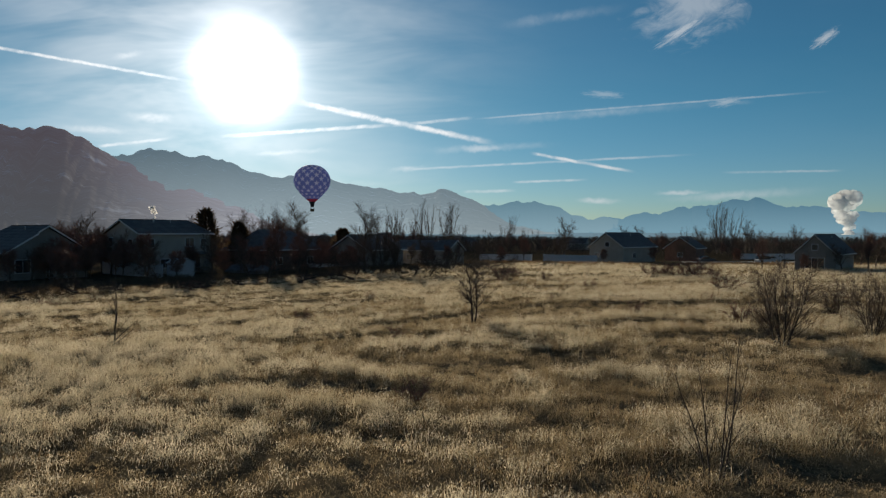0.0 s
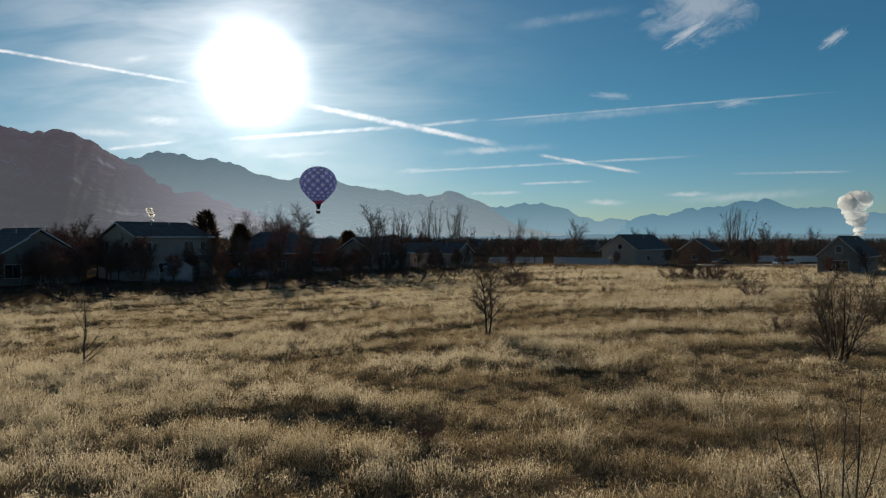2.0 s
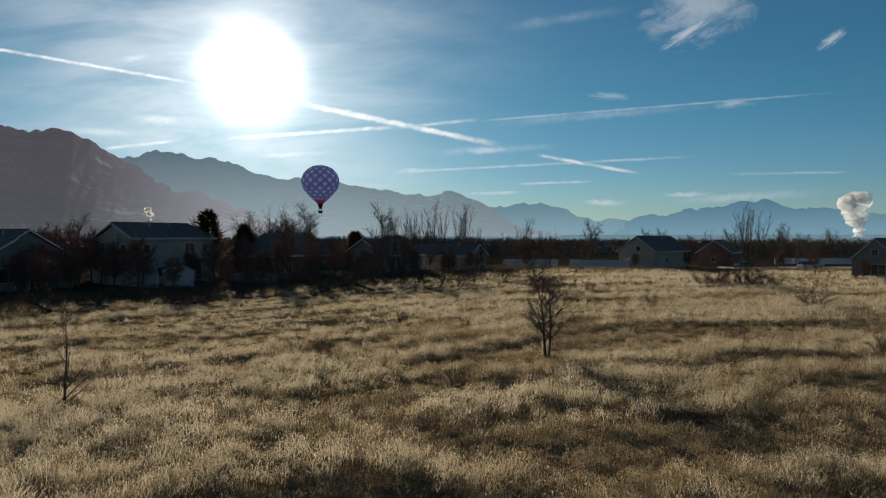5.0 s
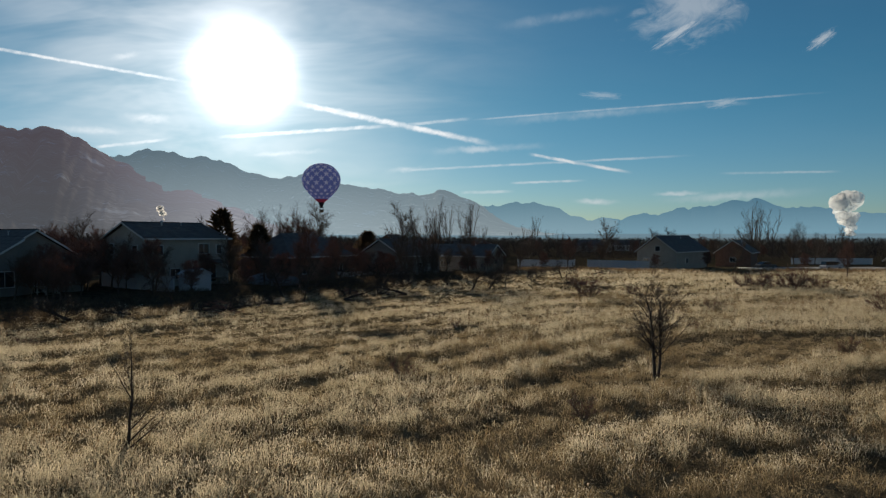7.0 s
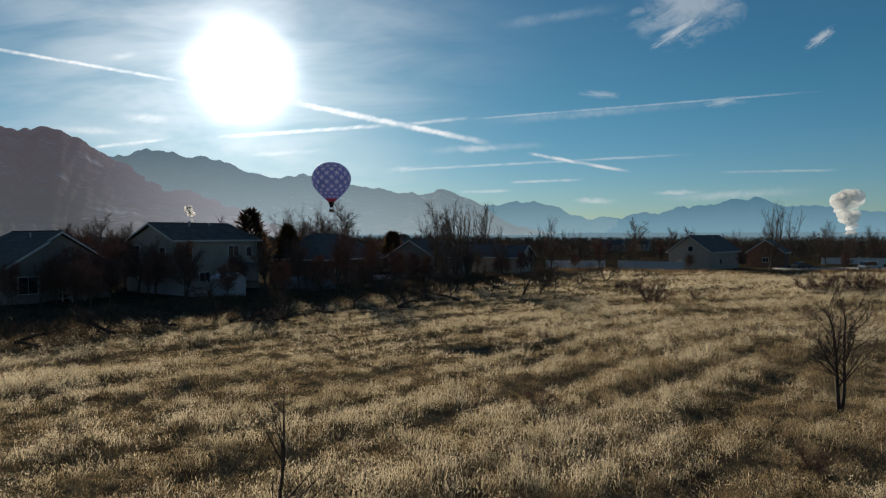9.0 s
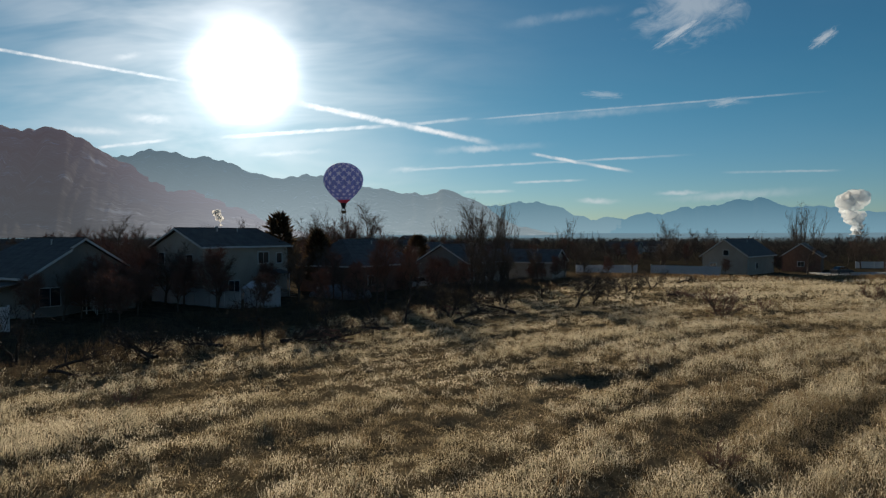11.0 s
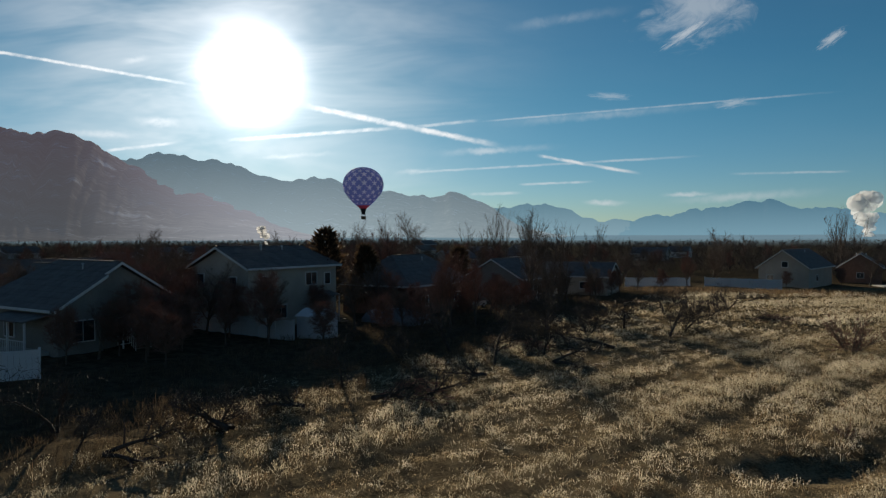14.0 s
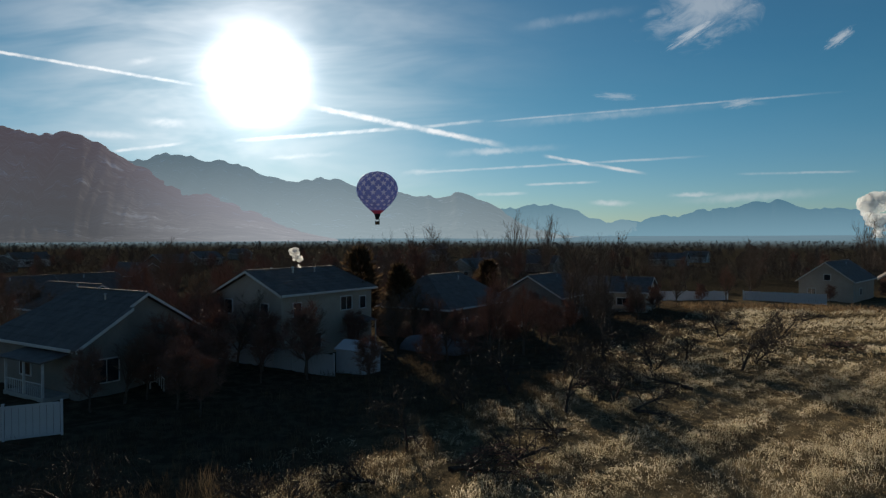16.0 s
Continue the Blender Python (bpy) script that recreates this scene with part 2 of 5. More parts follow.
M_SIDING_GREY = surface("grey_siding", (0.19, 0.172, 0.155), (0.25, 0.228, 0.205), 0.5, 7, 0.7, 0.1)
M_SIDING_WHITE = surface("white_siding", (0.52, 0.50, 0.47), (0.62, 0.60, 0.56), 0.5, 7, 0.65, 0.1)
M_BRICK = surface("brown_brick", (0.16, 0.09, 0.065), (0.24, 0.14, 0.10), 3, 20, 0.9, 0.4)
M_ROOF = surface("dark_asphalt_shingle", (0.095, 0.085, 0.082), (0.155, 0.142, 0.135), 1.2, 22, 0.9, 0.5)
M_ROOF_BROWN = surface("brown_asphalt_shingle", (0.10, 0.08, 0.07), (0.16, 0.13, 0.115), 1.2, 22, 0.9, 0.5)
M_TRIM = surface("white_trim_paint", (0.50, 0.49, 0.475), (0.60, 0.59, 0.575), 2, 15, 0.5, 0.05)
M_VINYL = surface("white_vinyl", (0.42, 0.435, 0.455), (0.50, 0.51, 0.53), 0.7, 9, 0.45, 0.05)
M_GLASS = surface("dark_window_glass", (0.02, 0.024, 0.03), (0.035, 0.04, 0.045), 0.6, 2, 0.12, 0, spec=0.8)
M_CONCRETE = surface("concrete", (0.32, 0.31, 0.29), (0.42, 0.41, 0.38), 0.8, 16, 0.9, 0.3)
M_WOOD = surface("weathered_wood", (0.13, 0.10, 0.075), (0.24, 0.19, 0.14), 2, 24, 0.9, 0.4)
M_METAL = surface("galvanised_pipe", (0.35, 0.35, 0.36), (0.48, 0.48, 0.48), 3, 20, 0.5, 0.1, 0.7)
M_STEAM = surface("steam", (0.90, 0.90, 0.90), (0.96, 0.96, 0.95), 0.5, 3, 1.0, 0, 0, 0.92, clear=0.52)
M_TARP = surface("grey_tarpaulin", (0.13, 0.14, 0.16), (0.19, 0.20, 0.22), 0.8, 5, 0.6, 0.3)

# ---------------------------------------------------------------- plan
U = Vector((0.53, 0.848, 0))          # the way the lots and the orchard row run
V = Vector((-0.848, 0.53, 0))         # from the field towards the houses
EDGE = Vector((-25, 67, 0))           # a point of the orchard row
LOT = math.degrees(math.atan2(U.y, U.x))


def gz(x, y):
    """Height of the soil, without its small bumps."""
    x1, y1 = max(-150.0, min(260.0, x)), max(-40.0, min(420.0, y))
    far = max(0.0, min(1.0, (math.hypot(x, y) - 1300) / 3300))
    return -0.14 - 0.00767 * x1 - 0.0026 * y1 + 30.0 * far * far


def offset(x, y):
    """Metres from the orchard row towards the houses."""
    return (x - EDGE.x) * V.x + (y - EDGE.y) * V.y


def at_lot(s, o):
    """The place s metres along the row and o metres towards the houses."""
    p = EDGE + U * s + V * o
    return p.x, p.y


def value_noise(x, y, seed):
    """Smooth lattice noise in 0..1 for whole arrays."""
    xi, yi = np.floor(x).astype(np.int64), np.floor(y).astype(np.int64)
    fx, fy = x - xi, y - yi
    fx, fy = fx * fx * (3 - 2 * fx), fy * fy * (3 - 2 * fy)

    def h(a, b):
        k = (a * 374761393 + b * 668265263 + seed * 974711) & 0x7FFFFFFF
        k = ((k ^ (k >> 13)) * 1274126177) & 0x7FFFFFFF
        return ((k ^ (k >> 16)) & 0xFFFF) / 65535.0
    a = h(xi, yi) * (1 - fx) + h(xi + 1, yi) * fx
    b = h(xi, yi + 1) * (1 - fx) + h(xi + 1, yi + 1) * fx
    return a * (1 - fy) + b * fy


def sward(x, y):
    """How tall and thick the grass stands, 0..1: wavering windrows with bare gaps between them."""
    x, y = np.asarray(x, float), np.asarray(y, float)
    wx, wy = x + 3.0 * (value_noise(x / 7, y / 7, 5) - 0.5), y + 3.0 * (value_noise(x / 7, y / 7, 6) - 0.5)

    def rows(deg, wide, seed):
        c, s = math.cos(radians(deg)), math.sin(radians(deg))
        a, b = wx * c + wy * s, -wx * s + wy * c
        return 0.58 * value_noise(a / 12, b / wide, seed) + 0.27 * value_noise(a / 4.0, b / (wide * 0.42), seed + 1) + 0.15 * value_noise(a / 1.9, b / (wide * 0.22), seed + 2)
    k = np.clip((y - 28) / 22, 0, 1) * np.clip(1 - (x + 4) / 16, 0, 1)
    r = rows(12, 2.3, 11) * (1 - k) + rows(44, 2.4, 21) * k
    clump = value_noise(x / 0.9, y / 0.9, 31)
    c, q = math.cos(radians(47)), math.sin(radians(47))
    across = -x * q + y * c + 1.1 * (value_noise(x / 9, y / 9, 51) - 0.5)
    lane = np.mod(across - 52.4 + 1.6, 3.25) - 1.6
    deep = (0.6 + 0.4 * value_noise(x / 9, y / 9, 52)) * np.where(np.mod(np.floor((across - 50.8) / 3.25), 2) == 0, 1.0, 0.6)
    r = r - 0.68 * k * deep * np.exp(-(lane / 0.5) ** 2)
    patch = value_noise(x / 11, y / 9, 41)
    small = value_noise(x / 0.42, y / 0.42, 33)
    return np.clip(1.75 * (r - 0.5) + 0.6 * (clump - 0.5) + 0.85 * (small - 0.5) + 0.3 * (patch - 0.5) + 0.5, 0, 1)


# places where the grass is thin and brown weeds take over: x, y, half sizes, turn
# the long narrow one stands for a bare track and the sapling's shadow
THIN = [(10.0, 30.2, 4.2, 1.8, 0), (6.3, 22.6, 3.2, 1.2, 5), (-6.0, 25.8, 5.0, 0.9, 15), (17.0, 30.0, 4.0, 1.6, -5), (4.8, 35.5, 0.9, 6.5, 22), (-4.0, 55.0, 3.4, 1.0, -10), (4.0, 38.5, 2.6, 1.2, 0), (15.0, 24.0, 8.0, 2.6, 8), (21.0, 37.0, 6.0, 1.6, -6), (12.0, 18.0, 5.0, 2.0, 12), (22.0, 45.0, 5.0, 1.4, 0)]


def thinned(x, y):
    """0 in full grass, 1 in the thin brown places."""
    most = np.zeros_like(np.asarray(x, float))
    for cx, cy, rx, ry, turn in THIN:
        c, s = math.cos(radians(turn)), math.sin(radians(turn))
        a, b = (x - cx) * c + (y - cy) * s, -(x - cx) * s + (y - cy) * c
        d = (a / rx) ** 2 + (b / ry) ** 2 + 1.4 * (value_noise(x / 1.3, y / 1.3, 61) - 0.5)
        most = np.maximum(most, np.clip(1.3 - d, 0, 1))
    return most


# ---------------------------------------------------------------- mesh helpers


def mesh_part(name, verts, faces, material, parent=None, label="", smooth=False):
    """One mesh object from lists, as a thing or as a part of one."""
    me = bpy.data.meshes.new(name)
    me.from_pydata(verts, [], faces)
    me.materials.append(material)
    if smooth:
        me.shade_smooth()
    me.update()
    ob = new(name, me)
    if parent:
        ob.parent = parent
    return tagged(ob, label)


def triangles(name, pts, material, parent=None, label=""):
    """One mesh of loose triangles, from an array n x 3 x 3."""
    k = len(pts)
    me = bpy.data.meshes.new(name)
    me.vertices.add(3 * k)
    me.vertices.foreach_set("co", np.ascontiguousarray(pts, dtype=np.float32).reshape(-1))
    me.loops.add(3 * k)
    me.loops.foreach_set("vertex_index", np.arange(3 * k, dtype=np.int32))
    me.polygons.add(k)
    me.polygons.foreach_set("loop_start", np.arange(0, 3 * k, 3, dtype=np.int32))
    me.polygons.foreach_set("loop_total", np.full(k, 3, dtype=np.int32))
    me.materials.append(material)
    me.update(calc_edges=True)
    ob = new(name, me)
    if parent:
        ob.parent = parent
    return tagged(ob, label)


def part(name, bm, material, parent=None, label="", smooth=False):
    """Links a bmesh as one mesh object under a thing or under a part."""
    me = bpy.data.meshes.new(name)
    bmesh.ops.recalc_face_normals(bm, faces=bm.faces)
    bm.to_mesh(me)
    bm.free()
    me.materials.append(material)
    if smooth:
        me.shade_smooth()
    ob = new(name, me)
    if parent:
        ob.parent = parent
    return tagged(ob, label)


def block(size, at=(0, 0, 0), bevel=0.0, turn=None, bm=None):
    """A bevelled box, centred at a place, in a bmesh."""
    bm = bm or bmesh.new()
    m = Matrix.Translation(at) @ (turn or Matrix()) @ Matrix.Diagonal((*size, 1))
    made = bmesh.ops.create_cube(bm, size=1, matrix=m)["verts"]
    if bevel:
        edges = list({e for v in made for e in v.link_edges})
        bmesh.ops.bevel(bm, geom=edges, offset=bevel, segments=1, affect="EDGES", profile=0.7)
    return bm


def prism(outline, y0, y1, bm=None):
    """An outline in x and z, drawn out along y."""
    bm = bm or bmesh.new()
    a = [bm.verts.new((x, y0, z)) for x, z in outline]
    b = [bm.verts.new((x, y1, z)) for x, z in outline]
    k = len(outline)
    bm.faces.new(a), bm.faces.new(list(reversed(b)))
    for i in range(k):
        bm.faces.new((a[i], b[i], b[(i + 1) % k], a[(i + 1) % k]))
    return bm


def tubes(segs, sides):
    """Verts and faces of tapered prisms along (p, q, r0, r1) pieces."""
    k = len(segs)
    p = np.array([s[0] for s in segs], float)
    q = np.array([s[1] for s in segs], float)
    r0 = np.array([s[2] for s in segs], float)
    r1 = np.array([s[3] for s in segs], float)
    d = q - p
    d /= np.maximum(np.linalg.norm(d, axis=1, keepdims=True), 1e-9)
    ref = np.where(np.abs(d[:, 2:3]) < 0.9, np.array([[0, 0, 1.0]]), np.array([[1.0, 0, 0]]))
    a = np.cross(d, ref)
    a /= np.linalg.norm(a, axis=1, keepdims=True)
    b = np.cross(d, a)
    ang = np.arange(sides) * 2 * math.pi / sides
    ring = a[:, None, :] * np.cos(ang)[None, :, None] + b[:, None, :] * np.sin(ang)[None, :, None]
    lo, hi = p[:, None, :] + ring * r0[:, None, None], q[:, None, :] + ring * r1[:, None, None]
    verts = np.concatenate([lo, hi], axis=1).reshape(-1, 3)
    faces = []
    for i in range(k):
        o = i * 2 * sides
        for j in range(sides):
            j2 = (j + 1) % sides
            faces.append((o + j, o + j2, o + sides + j2, o + sides + j))
    return verts.tolist(), faces


def thing(name, x, y, z, turn, label, category, group=""):
    ob = new(name)
    ob.empty_display_size = 0.2
    ob.matrix_basis = pose(x, y, z, 0, 0, turn)
    return tagged(ob, label, category, group)


# ---------------------------------------------------------------- bare trees


def grow(out, rng, p, d, length, r, lvl, plan):
    """Adds a wandering, tapering branch and its side branches to out[level]."""
    kids, ratio, spread, wander, lift = plan["kids"], plan["ratio"], plan["spread"], plan["wander"], plan["lift"]
    last = lvl == len(kids)
    n = (1 if plan.get("sliver") else 2) if last else (5 if lvl == 0 else ((1 if "fine" in plan else 2) if lvl == 2 else 3))
    bare = plan["bare"] if lvl == 0 else 0.15
    for i in range(n):
        d = d + rng.normal(0, wander, 3) + np.array([0, 0, lift * (0.4 if lvl == 0 else 1)])
        d = d / np.linalg.norm(d)
        q = p + d * (length / n)
        ra, rb = r * (1 - 0.75 * i / n), r * (1 - 0.75 * (i + 1) / n)
        out[lvl].append((p, q, ra, rb))
        if not last and (i + 1) / n > bare:
            k = kids[lvl] / (n * (1 - bare))
            k = int(k) + (rng.random() < k - int(k))
            for _ in range(k):
                side = rng.normal(0, 1, 3)
                side -= d * side.dot(d)
                side /= np.linalg.norm(side) + 1e-9
                turn = radians(spread * rng.uniform(0.65, 1.3))
                e = d * math.cos(turn) + side * math.sin(turn)
                s = p + (q - p) * rng.uniform(0.3, 1)
                reach = plan["fine"] * rng.uniform(0.6, 1.25) if "fine" in plan and lvl + 1 == len(kids) else length * ratio * rng.uniform(0.7, 1.25) * (1.1 - 0.45 * (i + 1) / n)
                grow(out, rng, s, e, reach, max(rb * 0.62, plan["thin"]), lvl + 1, plan)
        p = q


def bare_tree(name, seed, height, plan, label, category, bark=None, twig=None, stems=1, splay=8.0, radius=0.06, group=""):
    """A leafless tree or shrub at the origin: thing > trunk, limb mesh, twig mesh."""
    rng = np.random.default_rng(seed)
    out = [[] for _ in range(len(plan["kids"]) + 1)]
    for k in range(stems):
        a = 2 * math.pi * (k + rng.uniform(-0.3, 0.3)) / max(stems, 1)
        t = radians(splay * rng.uniform(0.5, 1.2)) if stems > 1 else radians(splay * rng.uniform(0, 0.5))
        d = np.array([math.cos(a) * math.sin(t), math.sin(a) * math.sin(t), math.cos(t)])
        base = np.array([math.cos(a), math.sin(a), 0]) * (0.03 * stems * (stems > 1)) + np.array([0, 0, -0.25])
        grow(out, rng, base, d, height * rng.uniform(0.75, 1.0) * plan.get("trunk", 0.9), radius * rng.uniform(0.8, 1.1), 0, plan)
    ob = thing(name, 0, 0, 0, 0, label, category, group)
    v, f = tubes(out[0], 6)
    v2, f2 = tubes(out[1], 4)
    f += [tuple(i + len(v) for i in q) for q in f2]
    mesh_part("trunk", v + v2, f, bark or M_BARK, ob, smooth=True)
    crown(out[2:], rng, plan, twig or M_TWIG, ob)
    return ob


def crown(levels, rng, plan, material, ob):
    """The fine branches; the last level may be flat slivers."""
    thin = plan.get("sliver", 0)
    v, f = tubes([s for lv in (levels[:-1] if thin else levels) for s in lv], 3) if (not thin or len(levels) > 1) else ([], [])
    if thin:
        for p, q, ra, rb in levels[-1]:
            side = np.cross(q - p, rng.normal(0, 1, 3))
            side = side / (np.linalg.norm(side) + 1e-9) * thin
            k = len(v)
            v += [tuple(p - side), tuple(p + side), tuple(q)]
            f.append((k, k + 1, k + 2))
    tagged(mesh_part("crown", v, f, material, ob), kind="stuff")


def put(ob, x, y, turn=0, size=1.0, sink=0.0):
    """Moves a thing to its place on the ground."""
    ob.scale = (size,) * 3
    ob.matrix_basis = pose(x, y, gz(x, y) - sink, 0, 0, turn) @ Matrix.Diagonal((size, size, size, 1))
    return ob


def put_copy(ob, x, y, turn=0, size=1.0, label=""):
    c = copy_thing(ob, pose(x, y, gz(x, y), 0, 0, turn))
    c.matrix_basis = pose(x, y, gz(x, y), 0, 0, turn) @ Matrix.Diagonal((size, size, size, 1))
    return tagged(c, label)


SAPLING = dict(kids=(16, 7, 5), ratio=0.5, spread=44, wander=0.085, lift=0.035, bare=0.2, thin=0.0082)
SHRUB = dict(kids=(12, 8, 8), ratio=0.46, spread=36, wander=0.06, lift=0.05, bare=0.1, thin=0.007, sliver=0.0065)
WHIP = dict(kids=(9, 4), ratio=0.3, spread=38, wander=0.05, lift=0.06, bare=0.2, thin=0.005)
ORCHARD = dict(kids=(8, 6, 7), ratio=0.74, spread=58, wander=0.2, lift=0.05, bare=0.36, thin=0.018, trunk=0.82, sliver=0.011)
STREET = dict(kids=(16, 8, 11), ratio=0.52, spread=36, wander=0.06, lift=0.10, bare=0.22, thin=0.012, trunk=0.9, sliver=0.0125, fine=0.75)
YARD = dict(STREET, kids=(16, 8, 20), ratio=0.56, sliver=0.014, fine=0.75, spread=44, trunk=0.82)
POPLAR = dict(kids=(12, 5, 3), ratio=0.3, spread=24, wander=0.045, lift=0.14, bare=0.1, thin=0.013, trunk=0.97, sliver=0.011, fine=1.2)


def graded(lo, fine_lo, fine_hi, hi, step):
    """Grid lines: even in the middle, ever wider outwards."""
    line = list(np.arange(fine_lo, fine_hi + 0.01, step))
    s, p = step, fine_hi
    while p < hi:
        s *= 1.12
        p = min(p + s, hi)
        line.append(p)
    s, p = step, fine_lo
    while p > lo:
        s *= 1.12
        p = max(p - s, lo)
        line.insert(0, p)
    return np.array(line)


PIT = (-9.9, 58.4)


def soil_relief(x, y):
    """Bumps of the field's soil: low banks under the grass rows, and one hollow."""
    near = np.clip((170 - np.abs(y - 60)) / 60, 0, 1) * np.clip((150 - np.abs(x)) / 50, 0, 1)
    hollow = np.exp(-(((x - PIT[0]) * 0.85 + (y - PIT[1]) * 0.3) / 2.9) ** 2 - (((y - PIT[1]) * 0.95 - (x - PIT[0]) * 0.3) / 1.2) ** 2)
    return near * (0.22 * (sward(x, y) - 0.5) + 0.25 * (value_noise(x / 23, y / 23, 71) - 0.5)) - 0.65 * hollow


def ground_mesh():
    xs, ys = graded(-4850, -62, 62, 4850, 0.75), graded(-3000, 8, 135, 4850, 0.75)
    gx, gy = np.meshgrid(xs, ys)
    base = np.vectorize(gz)(gx, gy)
    z = base + soil_relief(gx, gy)
    co = np.stack([gx, gy, z], axis=-1).reshape(-1, 3)
    w, h = len(xs), len(ys)
    idx = np.arange(w * h).reshape(h, w)
    quads = np.stack([idx[:-1, :-1], idx[:-1, 1:], idx[1:, 1:], idx[1:, :-1]], axis=-1).reshape(-1, 4)
    me = bpy.data.meshes.new("ground")
    me.vertices.add(len(co))
    me.vertices.foreach_set("co", co.astype(np.float32).reshape(-1))
    me.loops.add(quads.size)
    me.loops.foreach_set("vertex_index", quads.astype(np.int32).reshape(-1))
    me.polygons.add(len(quads))
    me.polygons.foreach_set("loop_start", np.arange(0, quads.size, 4, dtype=np.int32))
    me.polygons.foreach_set("loop_total", np.full(len(quads), 4, dtype=np.int32))
    me.update(calc_edges=True)
    me.shade_smooth()
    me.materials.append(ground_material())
    return tagged(new("ground", me), "level valley ground with dry field soil and yards", "ground", kind="structure")


def ground_material():
    m = bpy.data.materials.new("field_soil")
    m.use_nodes = True
    n = Nodes(m.node_tree)
    vec = n.add("ShaderNodeTexCoord").outputs["Object"]
    big, mid, small = n.noise(vec, 0.12, 4, 0.6, 0.4), n.noise(vec, 1.1, 4, 0.6), n.noise(vec, 9, 5, 0.7)
    thatch = n.mix(n.step(n.math("ADD", n.math("MULTIPLY", mid, 0.5), n.math("MULTIPLY", small, 0.5)), 0.38, 0.62), (0.065, 0.05, 0.03), (0.20, 0.155, 0.092))
    thatch = n.mix(n.step(big, 0.45, 0.75), thatch, (0.19, 0.145, 0.085))
    lawn = n.mix(n.step(mid, 0.4, 0.65), (0.052, 0.043, 0.03), (0.095, 0.076, 0.05))
    toward = n.math("SUBTRACT", n.vmath("DOT_PRODUCT", vec, tuple(V)), EDGE.dot(V))
    yard = n.step(n.math("ADD", toward, n.math("MULTIPLY", n.math("SUBTRACT", big, 0.5), 10)), 5, 12)
    col = n.mix(yard, thatch, lawn)
    sep = n.add("ShaderNodeSeparateXYZ")
    n.link(vec, sep.inputs[0])
    # beyond the houses the ground is darkened in colour so it looks unlit
    darkened_ground = n.mix(n.step(mid, 0.4, 0.65), (0.028, 0.025, 0.018), (0.06, 0.05, 0.035))
    col = n.mix(n.step(sep.outputs[1], 152, 178), col, darkened_ground)
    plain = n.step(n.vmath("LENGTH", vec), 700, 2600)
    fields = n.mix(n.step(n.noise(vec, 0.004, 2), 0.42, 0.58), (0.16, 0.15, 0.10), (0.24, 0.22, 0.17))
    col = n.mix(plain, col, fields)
    b = n.add("ShaderNodeBsdfDiffuse")
    n.link(col, b.inputs[0])
    bp = n.add("ShaderNodeBump")
    bp.inputs["Strength"].default_value, bp.inputs["Distance"].default_value = 0.6, 0.06
    n.link(small, bp.inputs["Height"])
    n.link(bp.outputs[0], b.inputs["Normal"])
    # the far plain glows pale blue: distance haze put in as emission
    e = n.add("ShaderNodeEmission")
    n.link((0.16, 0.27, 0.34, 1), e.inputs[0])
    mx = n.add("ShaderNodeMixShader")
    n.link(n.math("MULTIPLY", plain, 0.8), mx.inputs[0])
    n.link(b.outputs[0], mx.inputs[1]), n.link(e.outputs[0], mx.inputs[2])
    n.link(mx.outputs[0], n.add("ShaderNodeOutputMaterial").inputs[0])
    return m


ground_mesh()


def mountain_range(name, crest, reach, depth, material, label, seed, rough=0.013, spur=0.11, jag=0.2):
    """A range whose crest runs through (bearing, height) in thousandths of the distance; its spurs come down towards the valley."""
    us = np.arange(crest[0][0], crest[-1][0] + 1, 3.0)
    hs = np.interp(us, [c[0] for c in crest], [c[1] for c in crest])
    us, hs = us / 1000, hs / 1000
    k = np.zeros_like(us)
    for o, a in ((9, 1.0), (21, 0.55), (47, 0.3), (110, 0.16)):
        k += a * (value_noise(us * o * 2.2, us * 0 + seed, seed) - 0.5)
    hs = np.maximum(hs + rough * k * np.clip((hs - 0.035) / 0.11, jag, 1) + jag * 0.009 * (value_noise(us * 75, us * 0 + 5, seed + 21) + 0.6 * value_noise(us * 165, us * 0 + 5, seed + 22) - 0.8) * np.clip(hs / 0.03, 0, 1), 0.001)
    rows = [-0.25, -0.1] + list(np.linspace(0, 1, 56))
    verts, faces = [], []
    w = len(us)
    for t in rows:
        r = (reach - depth * t) / np.sqrt(1 + us ** 2)
        f = (1 - t) ** 1.25 if t >= 0 else 1 + 1.5 * t
        z = hs * reach / np.sqrt(1 + us ** 2) * f
        if t > 0:
            lean = us * 46 + 2.6 * t
            ridge = 1 - np.abs(2 * (0.65 * value_noise(lean, us * 0 + t * 1.5, seed + 3) + 0.35 * value_noise(lean * 2.7, us * 0 + t * 3.0, seed + 4)) - 1)
            small = value_noise(us * 200 + t * 9, us * 0 + t * 14, seed + 9) - 0.5
            z = z + hs * reach * math.sin(math.pi * t ** 0.8) * (spur * np.clip((hs - 0.03) / 0.11, 0.02, 1) * (ridge - 0.75) + 0.012 * small)
        z = z + 2.0
        verts += list(zip((us * r).tolist(), r.tolist(), z.tolist()))
    for i in range(len(rows) - 1):
        for j in range(w - 1):
            a = i * w + j
            faces.append((a, a + 1, a + w + 1, a + w))
    ob = mesh_part(name, verts, faces, material, smooth=True)
    return tagged(ob, label, "mountain range", kind="structure")


